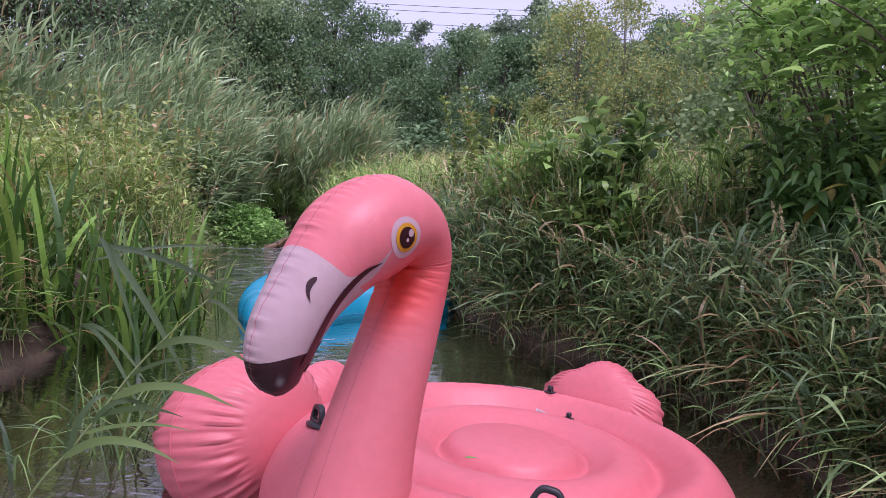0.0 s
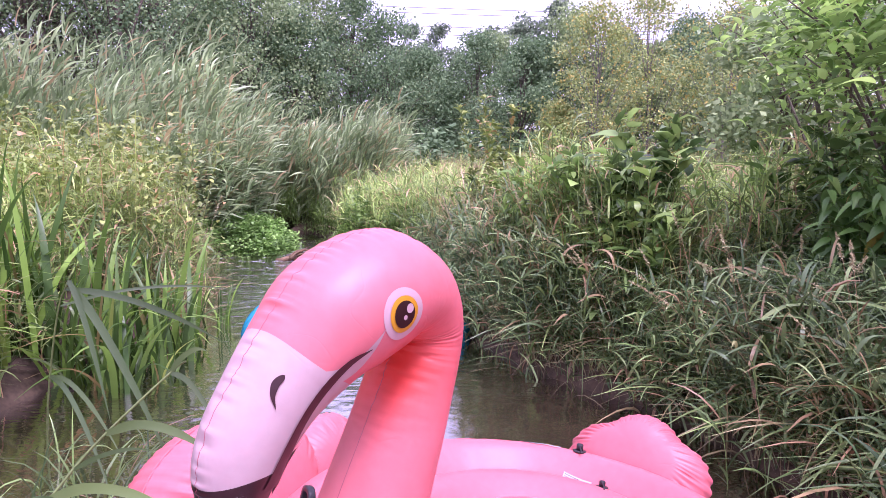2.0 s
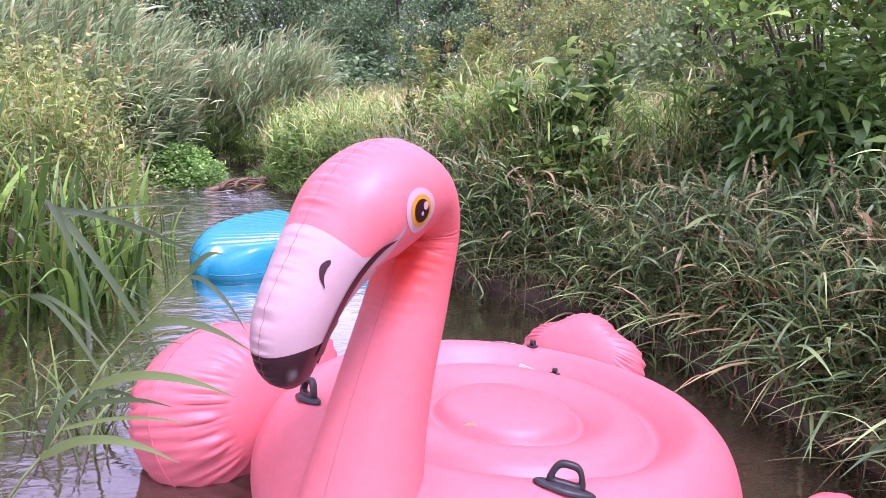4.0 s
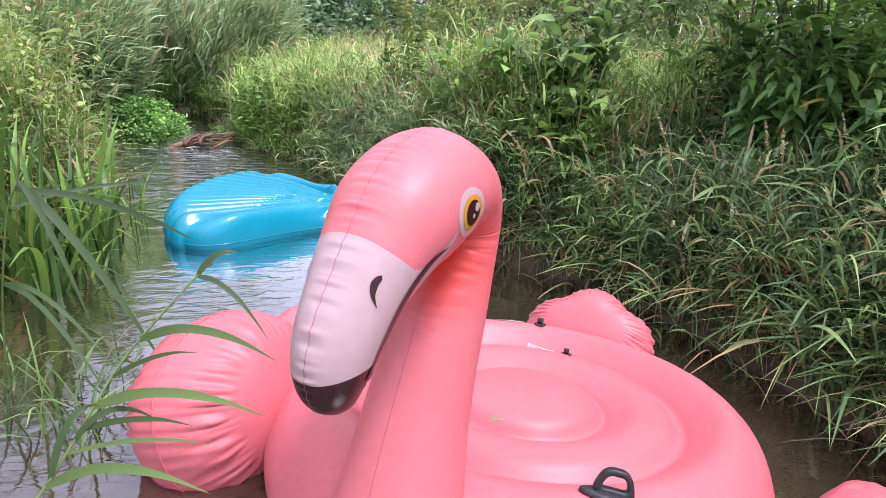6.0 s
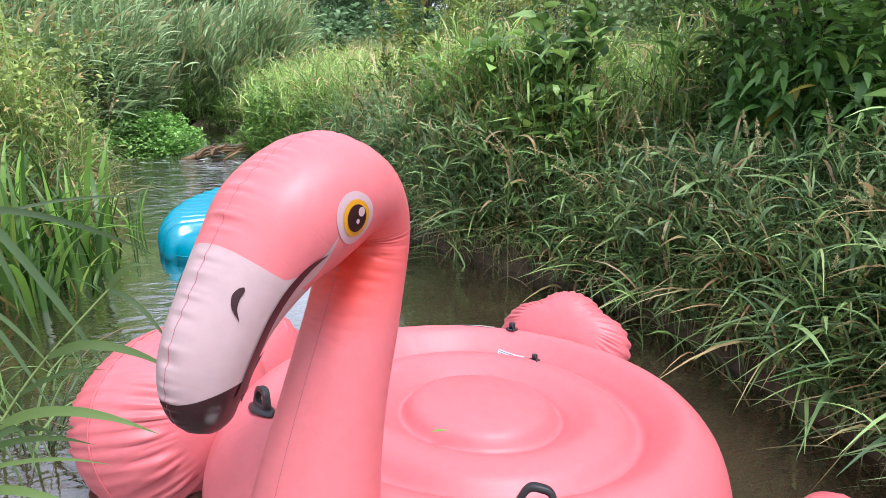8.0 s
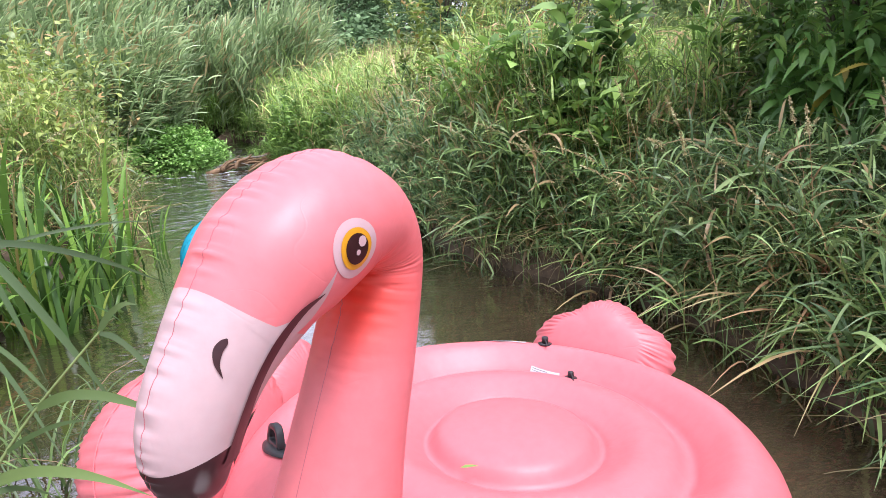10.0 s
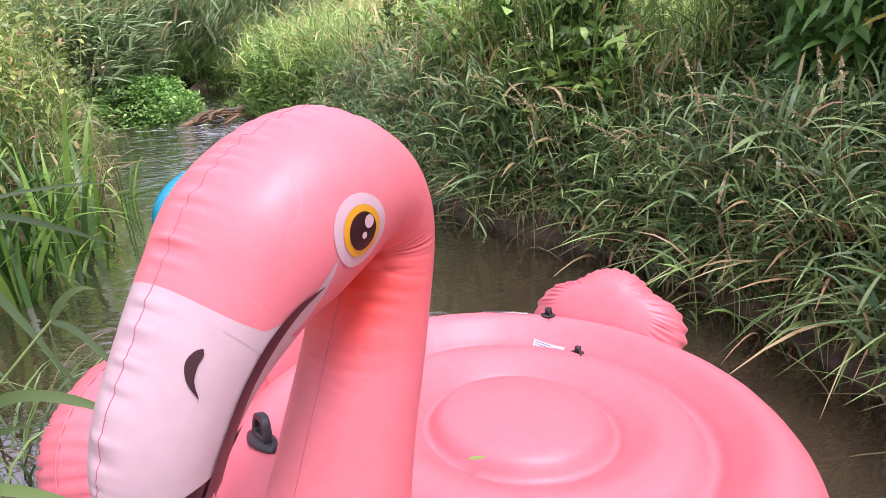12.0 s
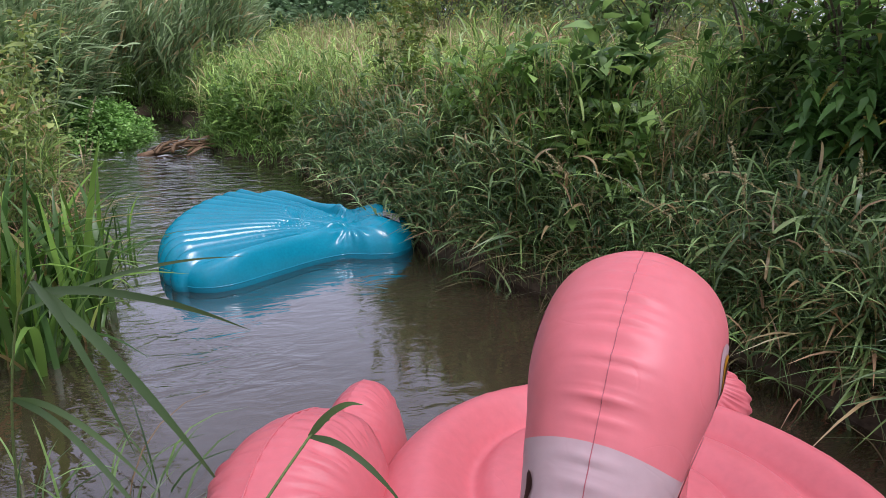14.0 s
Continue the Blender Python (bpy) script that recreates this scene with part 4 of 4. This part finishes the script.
BROAD = (0.12, 1.0, 0.75, 0.03)


def weeds(name, n, per, region, height, leaf, mat, label, category="weeds", wide=0.5, lean=0.12, reach=0.09, low=0.1):
    """Upright leafy stems with broad drooping leaves."""
    x, y = region(n)
    r = on_ground(x, y)
    h = height * rng.uniform(0.55, 1.1, n)
    f = rng.uniform(low, 1.0, (n, per))
    ax = rng.normal(0, lean, (n, 2))
    off = rng.normal(0, 1, (n, per, 2)) * (reach * (1.2 - f))[:, :, None] * height
    p = np.empty((n, per, 3))
    for k in (0, 1):
        p[:, :, k] = r[:, k, None] + ax[:, k, None] * h[:, None] * f + off[:, :, k]
    p[:, :, 2] = r[:, 2, None] + h[:, None] * f
    m = n * per
    l, q = ribbons(p.reshape(-1, 3), np.full(m, leaf), leaf * wide, 0.85, 0.6, 4, shape=BROAD)
    t = np.linspace(0, 1, 4)
    s0 = np.stack([r[:, 0, None] + ax[:, 0, None] * h[:, None] * t, r[:, 1, None] + ax[:, 1, None] * h[:, None] * t, r[:, 2, None] + h[:, None] * t], 2)
    b = rng.uniform(0, 2 * math.pi, n)
    s = np.stack([np.cos(b), np.sin(b), 0 * b], 1)[:, None, :] * 0.004
    return stuff(name, np.concatenate([l, s0 - s]), np.concatenate([q, s0 + s]), mat, label, category)


weeds("yellow_weeds", 300, 60, box(-6.6, -2.35, 2.4, 6.6), 1.75, 0.1, WEED, "yellowing leafy weeds behind the sedge", wide=0.42)
weeds("bank_herbs", 70, 46, bank_right(1.4, 4.6, 0.25, 1.0), 1.15, 0.11, HERB, "green leafy herbs among the bank grass", wide=0.4)
weeds("bank_herbs_near", 24, 34, bank_right(0.9, 2.4, 0.3, 0.9), 1.3, 0.17, HERB, "leafy herbs with narrow leaves on the bank", wide=0.33, reach=0.06)
weeds("bank_burdock", 16, 46, lambda n: (rng.uniform(1.55, 2.15, n), rng.uniform(1.2, 2.0, n)), 1.55, 0.19, DARK_HERB, "broad-leaved dark herbs over the bank grass", wide=0.5, reach=0.1, low=0.25)
weeds("upstream_herbs", 90, 40, bank_right(5.6, 8.4, 0.1, 1.2), 0.8, 0.1, HERB, "leafy green herbs above the upper stream", wide=0.4)
weeds("meadow_herbs", 170, 60, box(-1.4, 5, 6.6, 10), 1.05, 0.1, HERB, "tall leafy herbs at the meadow's edge", wide=0.35)
weeds("cress", 950, 36, bank_left(6.9, 9.4, -0.25, 1.7), 0.32, 0.07, CRESS, "bright green cress mat along the water", "water plants", wide=0.75, lean=0.3, reach=0.3)
weeds("hedge", 330, 110, box(4.4, 8.0, -3.5, 2.2), 2.1, 0.19, HEDGE, "dark green thicket above the bank", "bushes", wide=0.45, reach=0.12, low=0.05)
weeds("hedge_low", 240, 80, box(3.25, 4.5, -2.8, 1.7), 1.55, 0.18, HEDGE, "dark leafy undergrowth below the thicket", "bushes", wide=0.45)
weeds("tall_weed", 9, 160, box(0.9, 1.3, 3.8, 4.2), 1.9, 0.12, WEED, "tall green weeds standing over the meadow", wide=0.35, reach=0.05)


# ---- single plants ----
def blade_mesh(name, length, width, lean, droop, mat, segs=9, fold=0.25):
    """One sword-shaped leaf with a shallow fold along its middle."""
    v, f = [], []
    for i in range(segs + 1):
        t = i / segs
        x = length * (lean * t + droop * t ** 3)
        z = length * (t * math.sqrt(max(0.05, 1 - lean * lean)) - 0.75 * droop * t ** 3)
        w = width * 0.5 * float(np.interp(t, [0, 0.25, 0.7, 1], [0.7, 1, 0.75, 0.03]))
        v += [(x, -w, z + w * fold), (x, 0, z), (x, w, z + w * fold)]
    for i in range(segs):
        for k in (0, 1):
            f.append((i * 3 + k, i * 3 + k + 1, i * 3 + k + 4, i * 3 + k + 3))
    return mesh_of(name, v, f, [mat])


SEDGE_LEAVES = [blade_mesh("sedge_leaf", L, w, ln, dr, SEDGE) for L, w, ln, dr in ((1.15, 0.042, 0.12, 0.06), (1.0, 0.04, 0.2, 0.2), (1.1, 0.044, 0.25, 0.42), (0.9, 0.036, 0.3, 0.55), (0.75, 0.036, 0.15, 0.1), (1.25, 0.046, 0.1, 0.2), (0.95, 0.04, 0.45, 0.5))]


def sedge_clump(x, y, leaves, spread, scale=1.0):
    base = tagged(empty("sedge_clump", pose(x, y, max(float(ground_height(x, y)), -0.12))), "clump of tall green sword-leaved sedge in the water", "water plant", "sedge clumps at the bank")
    for k in range(leaves):
        ob = part("leaf", SEDGE_LEAVES[int(rng.integers(0, len(SEDGE_LEAVES)))], base)
        s = scale * rng.uniform(0.7, 1.12)
        ob.matrix_local = pose(rng.normal(0, spread), rng.normal(0, spread), -0.02, rng.normal(0, 5), rng.normal(0, 5), rng.uniform(0, 360)) @ Matrix.Scale(s, 4)
    return base


for x, y, k, s, c in ((-1.6, 1.2, 36, 0.09, 1.1), (-1.95, 1.35, 40, 0.12, 1.25), (-1.55, 1.75, 36, 0.1, 1.15), (-2.35, 1.1, 40, 0.12, 1.25), (-2.0, 1.9, 38, 0.12, 1.25), (-2.6, 1.7, 40, 0.14, 1.3), (-1.6, 2.4, 28, 0.1, 1.0), (-2.5, 0.75, 34, 0.1, 1.1), (-3.0, 1.2, 36, 0.14, 1.25), (-1.38, 1.4, 9, 0.05, 0.6), (-1.42, 2.9, 10, 0.06, 0.55), (-3.1, 0.5, 34, 0.12, 1.15)):
    sedge_clump(x - 0.36, y - 0.4, k, s, c)


def nettle_leaf_mesh(length, width):
    """A heart-shaped toothed leaf, folded at the midrib and drooping."""
    v, f = [], []
    n = 20
    for i in range(n + 1):
        t = i / n
        w = width * 0.5 * float(np.interp(t, [0, 0.12, 0.3, 0.6, 0.85, 1], [0.25, 0.85, 1.0, 0.68, 0.3, 0.01])) * (1.0 if i % 2 else 0.76)
        x, z = length * t, -0.35 * length * t ** 2 + (0.016 * length if i % 2 else 0)
        v += [(x, -w, z + 0.22 * w), (x, -w * 0.5, z + 0.14 * w), (x, 0, z), (x, w * 0.5, z + 0.14 * w), (x, w, z + 0.22 * w)]
    for i in range(n):
        for k in range(4):
            f.append((i * 5 + k, i * 5 + k + 1, i * 5 + k + 6, i * 5 + k + 5))
    return mesh_of("nettle_leaf", v, f, [NETTLE])


NETTLE_LEAVES = [nettle_leaf_mesh(0.19, 0.095), nettle_leaf_mesh(0.145, 0.07), nettle_leaf_mesh(0.08, 0.036)]


def nettle_plant(x, y, height, leanx, leany):
    z0 = float(ground_height(x, y))
    base = tagged(empty("nettle_plant", pose(x, y, z0)), "stinging nettle with toothed green leaves on the bank", "nettle", "nettles on the bank")
    t = np.linspace(0, 1, 9)
    line = np.column_stack([leanx * t ** 1.8, leany * t ** 1.8, height * t])
    part("stem", rod("stem", line, 0.005 * (1.2 - t), GREEN_STEM, 6), base)
    nodes = 12
    for i in range(nodes):
        f = (0.6 if height > 1 else 0.4) + (0.4 if height > 1 else 0.6) * i / (nodes - 1)
        p = np.array([np.interp(f, t, line[:, k]) for k in range(3)])
        size = 0 if f < 0.82 else 1 if f < 0.95 else 2
        for s in (0, 180):
            ob = part("leaf", NETTLE_LEAVES[size], base)
            ob.matrix_local = pose(*p, rng.normal(0, 12), rng.uniform(-8, 58), 90 * (i % 2) + s + rng.normal(0, 18)) @ Matrix.Scale(rng.uniform(0.65, 1.05), 4)
    return base


for x, y, h, lx, ly in ((3.0, 0.45, 1.2, -0.16, -0.1), (3.1, 0.3, 1.3, -0.2, -0.1), (3.15, 0.6, 1.3, -0.2, -0.05), (3.25, 0.45, 1.45, -0.25, -0.1), (3.15, 0.1, 1.25, -0.22, -0.05), (3.3, 0.7, 1.4, -0.25, -0.15),
                       (3.3, 0.2, 1.5, -0.2, 0.0), (3.2, -0.15, 1.25, -0.2, 0.0), (3.4, 0.0, 1.4, -0.25, 0.05), (3.3, -0.4, 1.3, -0.22, 0.0), (2.75, 0.42, 0.66, -0.08, -0.05), (2.7, 0.36, 0.55, -0.1, 0.0)):
    nettle_plant(x - 0.15, y, h, lx, ly)


def seed_stalk(height, bend, head):
    base = empty("grass_stalk")
    t = np.linspace(0, 1, 14)
    line = np.column_stack([bend * t ** 2.4, 0 * t, height * (t - 0.22 * bend * t ** 4)])
    part("stalk", rod("stalk", line, 0.0026 * (1.3 - t), STRAW_STEM, 5), base)
    k = 100
    f = rng.uniform(1 - head, 1, k)
    p = np.column_stack([np.interp(f, t, line[:, i]) for i in range(3)]) + rng.normal(0, 0.005, (k, 3)) * (1.3 - (f[:, None] - 1 + head) / head)
    part("seed_head", quads_mesh("seed_head", leaf_cloud(p, 0.015, 0.8, 0.4), SEED), base)
    return tagged(base, "dry grass stalk with a pale drooping seed head", "grass stalk", "seed stalks on the bank")


STALKS = [seed_stalk(1.0, 0.35, 0.16), seed_stalk(1.15, 0.2, 0.14), seed_stalk(0.85, 0.6, 0.2)]
for i in range(90):
    y = rng.uniform(-1.2, 4.4)
    x = float(right_edge(y)) + rng.uniform(0.05, 0.8)
    m = pose(x, y, float(ground_height(x, y)) - 0.01, rng.normal(0, 6), rng.normal(0, 6), rng.uniform(120, 260))
    if i > 81:
        y = rng.uniform(0.9, 3.6)
        x = float(left_edge(y)) - rng.uniform(-0.4, 0.5)
        m = pose(x, y, float(ground_height(x, y)) - 0.01, rng.normal(0, 6), rng.normal(0, 6), rng.uniform(-60, 60)) @ Matrix.Scale(1.2, 4)
    if i < 3:
        STALKS[i].matrix_basis = m
    else:
        copy_thing(STALKS[i % 3], m @ Matrix.Scale(rng.uniform(0.75, 1.15), 4))


def ribbon_leaf(points, width, mat, face=(0.2, -0.9, 0.4)):
    """One long reed leaf along a line, its blade turned towards a side."""
    c = spline(points, 16)
    t = np.gradient(c, axis=0)
    t /= np.linalg.norm(t, axis=1)[:, None]
    w = np.cross(t, np.array(face) / np.linalg.norm(face))
    w /= np.linalg.norm(w, axis=1)[:, None]
    prof = np.interp(np.linspace(0, 1, 16), [0, 0.15, 0.6, 1], [0.55, 1, 0.8, 0.03])[:, None] * width * 0.5
    lift = np.array(face) / np.linalg.norm(face) * 0.12 * prof
    v, f = [], []
    for i in range(16):
        v += [c[i] - w[i] * prof[i] + lift[i], c[i], c[i] + w[i] * prof[i] + lift[i]]
    for i in range(15):
        for k in (0, 1):
            f.append((i * 3 + k, i * 3 + k + 1, i * 3 + k + 4, i * 3 + k + 3))
    return mesh_of("leaf", v, f, [mat])


def reed_plant(stem, leaves):
    base = tagged(empty("reed_plant"), "reed with long arching grey-green leaves growing in the water", "reed", "reeds at the near bank")
    part("stem", rod("stem", spline(stem, 20), np.linspace(0.006, 0.003, 20), GREEN_STEM, 7), base)
    for root, tip, arch, width in leaves:
        a, b = np.array(root), np.array(tip)
        stalk = spline(stem, 60)
        joint = stalk[np.argmin(np.linalg.norm(stalk - a + np.array((0, 0, 0.05)), axis=1))]
        rise = arch + 0.05 * float(np.linalg.norm(b - joint))
        line = [joint + (b - joint) * t + np.array((0, 0, 4 * rise * t * (1 - t) * (1.3 - 0.6 * t) - 0.03 * t ** 4)) for t in (0, 0.25, 0.5, 0.75, 1)]
        part("leaf", ribbon_leaf(line, width, REED_NEAR), base)
    return base


reed_plant([(-1.16, -2.08, -0.03), (-1.07, -2.07, 0.20), (-0.95, -2.03, 0.41), (-0.88, -1.95, 0.50), (-0.77, -1.79, 0.68), (-0.68, -1.72, 0.79), (-0.53, -1.63, 0.94), (-0.49, -1.63, 0.97)],
           [((-0.65, -1.80, 0.83), (-0.30, -1.83, 0.76), 0.030, 0.029),
            ((-0.51, -1.69, 0.98), (-0.41, -1.65, 1.04), 0.010, 0.020),
            ((-0.50, -1.69, 0.97), (-0.32, -1.78, 0.80), 0.022, 0.017),
            ((-0.73, -1.96, 0.75), (-0.32, -2.03, 0.70), 0.018, 0.031),
            ((-0.79, -2.15, 0.64), (-0.45, -2.17, 0.58), 0.029, 0.029),
            ((-0.68, -1.88, 0.76), (-0.52, -1.79, 0.78), 0.000, 0.015),
            ((-0.63, -2.01, 0.62), (-0.52, -1.94, 0.63), 0.000, 0.019),
            ((-0.63, -2.08, 0.60), (-0.46, -2.01, 0.61), -0.004, 0.014),
            ((-0.82, -1.93, 0.60), (-0.64, -1.83, 0.59), 0.046, 0.019),
            ((-0.86, -2.00, 0.54), (-0.78, -1.86, 0.67), 0.050, 0.020)])
reed_plant([(-1.70, -0.40, -0.62), (-1.60, -0.58, 0.24), (-1.45, -0.70, 0.86), (-1.33, -0.77, 1.09)],
           [((-1.30, -0.83, 1.04), (-0.79, -1.02, 0.31), 0.006, 0.036),
            ((-1.33, -0.78, 1.02), (-0.70, -0.57, 0.74), 0.006, 0.030),
            ((-1.26, -0.90, 1.01), (-1.08, -0.97, 0.51), 0.021, 0.026),
            ((-1.37, -0.65, 0.97), (-0.71, -0.37, 0.98), 0.000, 0.016),
            ((-1.23, -1.08, 0.47), (-1.02, -1.00, 0.37), 0.042, 0.023),
            ((-1.18, -1.25, 0.41), (-0.95, -1.21, 0.27), 0.048, 0.023)])
tufts("near_tufts", 80, lambda n: (rng.uniform(-1.7, -1.1, n), rng.uniform(-1.2, -0.4, n)), 0.55, 0.012, 0.4, 0.6, SHADE_GRASS, "thin green grass standing in the shallow water", clumps=26)


def shrub(x, y, stems_, leaves, label):
    """A leaning shrub: bare thin stems below, broad drooping leaves above."""
    base = tagged(empty("shrub", pose(x, y, float(ground_height(x, y)) - 0.05)), label, "shrub")
    tips = []
    for k in range(stems_):
        a, reach, h = rng.uniform(2.2, 4.3), rng.uniform(0.5, 1.4), rng.uniform(1.9, 2.8)
        line = spline([(0.1 * k / stems_, 0.15 * rng.normal(), 0), (reach * 0.2 * math.cos(a), reach * 0.2 * math.sin(a), h * 0.45), (reach * 0.6 * math.cos(a), reach * 0.6 * math.sin(a), h * 0.85), (reach * math.cos(a), reach * math.sin(a), h)], 14)
        part("limb", rod("limb", line, np.linspace(0.016, 0.004, 14), BARK, 6), base)
        for f in rng.uniform(0.6, 1.0, leaves // stems_):
            tips.append(line[int(f * 13)] + rng.normal(0, 0.2, 3) * np.array((1, 1, 0.9)))
    n = len(tips)
    l, r = ribbons(np.array(tips), np.full(n, 0.16), 0.052, 0.9, 0.75, 7, shape=BROAD)
    part("crown", strips_mesh("crown", l, r, SHRUB), base)
    return base


shrub(3.8, 1.9, 6, 420, "leaning shrub with long drooping green leaves")
shrub(3.7, 0.8, 11, 900, "leafy shrub with drooping leaves above the nettles")
shrub(3.8, -0.3, 11, 1000, "dense leafy shrub over the bank")

# ---- wood in the stream ----
drift = tagged(empty("driftwood", pose(-1.85, 7.2, 0.04) @ Matrix.Scale(1.15, 4)), "small tangled pile of driftwood caught at the stream bend", "driftwood")
for k in range(16):
    a, L = rng.normal(0.35, 0.5), rng.uniform(0.12, 0.34)
    x, y, h = rng.normal(0, 0.16), rng.normal(0, 0.09), rng.uniform(0.0, 0.09)
    c, d = L * math.cos(a), L * math.sin(a)
    part("branch", rod("branch", spline([(x - c, y - d, h - 0.05), (x - 0.3 * c + rng.normal(0, 0.03), y - 0.3 * d, h + 0.02), (x + 0.4 * c, y + 0.4 * d + rng.normal(0, 0.03), h + 0.03), (x + c, y + d, h + rng.uniform(-0.04, 0.08))], 10), np.linspace(0.022, 0.007, 10) * rng.uniform(0.5, 1.2), BIRCH if k % 5 == 0 else DRIFT, 7), drift)
part("log", rod("log", spline([(-0.5, -0.12, -0.05), (-0.1, 0.02, 0.03), (0.3, 0.12, 0.1), (0.52, 0.16, 0.17)], 14), np.linspace(0.035, 0.055, 14), DRIFT, 10), drift, "thicker brown log")
stub = tagged(new("wooden_stub", rod("wooden_stub", spline([(-2.9, 5.02, -0.25), (-2.91, 5.02, 0.0), (-2.89, 5.04, 0.12), (-2.9, 5.02, 0.24)], 10), [0.03, 0.03, 0.028, 0.03, 0.034, 0.03, 0.028, 0.026, 0.03, 0.015], BARK, 8)), "dark wet stub of wood standing in the water", "stub")


# ---- a wire along the bank ----
tagged(new("thin_wire", rod("thin_wire", spline([(1.75, 2.0, 0.62), (2.3, 1.3, 0.585), (2.75, 0.75, 0.58), (3.05, -0.2, 0.6)], 24), 0.0014, RUBBER, 5)), "thin dark wire stretched through the bank grass", "wire")


# ---- the wood ----
def tree(name, x, y, height, radius, mat, bark, label, leaves=5000, leaf=0.3, base=0.12, clumps=40, lean=0.0, girth=0.012):
    z0 = float(ground_height(x, y)) - 0.1
    t = tagged(empty(name, pose(x, y, z0)), label, "tree", "trees of the wood")
    k = np.linspace(0, 1, 9)
    trunk = np.column_stack([lean * k * height + 0.15 * np.sin(k * 4 + x), 0.1 * np.cos(k * 5 + y), k * height * 0.92])
    pieces = [rod_geometry(trunk, girth * height * (1 - 0.9 * k) + 0.01, 8)]
    cl = []
    for i in range(clumps):
        f = base + (1 - base) * rng.uniform(0, 1) ** 0.8
        a = rng.uniform(0, 2 * math.pi)
        env = radius * math.sin(math.pi * min(1, (f - base * 0.8) / (1.02 - base * 0.8)) ** 0.75) ** 0.8
        r = env * rng.uniform(0.45, 1.0)
        o = trunk[int(f * 8)]
        c = np.array([o[0] + r * math.cos(a), o[1] + r * math.sin(a), f * height])
        cl.append((c, radius * rng.uniform(0.18, 0.36)))
        s = trunk[max(0, int(f * 8) - 2)]
        if i % 2 == 0:
            pieces.append(rod_geometry(spline([s, (s + c) / 2 + np.array((0, 0, 0.2)), c], 5), np.linspace(0.33 * girth * height, 0.008, 5), 5))
    part("trunk", joined("trunk", pieces, bark), t)
    per = leaves // clumps
    pts = []
    for c, r in cl:
        d = rng.normal(0, 1, (per, 3))
        d /= np.linalg.norm(d, axis=1)[:, None]
        pts.append(c + d * r * rng.uniform(0.35, 1.05, per)[:, None] * np.array((1.15, 1.15, 0.8)))
    part("crown", quads_mesh("crown", leaf_cloud(np.vstack(pts), leaf, 0.7, 0.7), mat), t)
    return t


def wood():
    kinds = ((HAZY_TREE_DARK, "dark green broadleaved tree at the wood's edge"), (HAZY_TREE_MID, "green broadleaved tree at the wood's edge"), (HAZY_TREE_DARK, "dense dark tree of the wood"))
    for i in range(42):
        a = radians(152 - i * 2.35 + rng.normal(0, 0.8))
        d = rng.uniform(25, 33)
        tall = rng.uniform(5.6, 8.0) + float(np.interp(math.degrees(a), [90, 96, 104, 112, 118], [0.5, 1.7, 2.6, 3.4, 8.0]))
        mat, label = kinds[int(rng.integers(0, 3))]
        tree("wood_tree", d * math.cos(a), d * math.sin(a), tall, tall * rng.uniform(0.28, 0.38), mat, BARK, label, 15000, 0.13, 0.03, 90)
    for i in range(16):
        a = radians(118 - i * 3.6 + rng.normal(0, 1))
        d = rng.uniform(36, 42)
        tree("pine_tree", d * math.cos(a), d * math.sin(a), rng.uniform(9.4, 11.8), 2.3, HAZY_PINE, BARK, "tall pine above the wood, paled in colour for haze", 4500, 0.22, 0.4, 46)
    for x, y, h, r in ((5.4, 18, 6.4, 1.9), (7.4, 18.5, 7.0, 2.2), (9.6, 17, 6.8, 2.2), (4.4, 19.5, 3.4, 1.2), (12, 16, 7.5, 2.6), (9.6, 12.2, 7.4, 2.5), (8.8, 7.8, 6.6, 2.4), (13.5, 11, 7.5, 2.6), (12.5, 5.5, 7.0, 2.6), (12, 0, 7.5, 2.8)):
        tree("birch_tree", x, y, h, r, TREE_LIGHT, BIRCH, "thin yellowing birch with an open crown", 9000, 0.09, 0.06, 90, girth=0.006)
    for x, y, h in ((8.2, 5.4, 5.4), (9.2, 3.2, 5.2), (7.4, 9.6, 4.6)):
        tree("thicket_tree", x, y, h, 1.9, HAZY_TREE_MID, BARK, "leafy young tree behind the thicket", 9000, 0.13, 0.05, 70)
    # unseen trees, added behind the camera to give reflections some foliage
    for i in range(9):
        a = radians(200 + i * 18)
        tree("bank_tree", 15 * math.cos(a), 15 * math.sin(a) - 3, rng.uniform(6, 8), 2.8, HAZY_TREE_MID, BARK, "unseen green tree added behind the camera for reflections", 2500, 0.3, 0.05, 40)


wood()
weeds("wood_undergrowth", 420, 46, lambda n: (rng.uniform(-26, 24, n), rng.uniform(21.5, 27, n)), 2.6, 0.34, HAZY_TREE_DARK, "dark undergrowth below the trees of the wood", "bushes", wide=0.6, reach=0.16, low=0.02)
lines = tagged(empty("power_line", pose(0, 52, 0)), "thin overhead power line wires across the sky", "power line")
for k, z in enumerate((12.9, 13.6, 14.7, 15.2)):
    part("wire", rod("wire", [(x, 0.2 * k, z + 0.0006 * x * x - 0.012 * x) for x in np.linspace(-70, 60, 24)], 0.02, RUBBER, 4), lines)
for x in (-70, 60):
    part("pole", rod("pole", [(x, 0.3, 0), (x, 0.3, 10), (x, 0.3, 19)], [0.2, 0.16, 0.12], BARK, 8), lines)
    part("crossarm", rod("crossarm", [(x, -0.4, 15.5), (x, 1.0, 15.5)], 0.08, BARK, 6), lines)
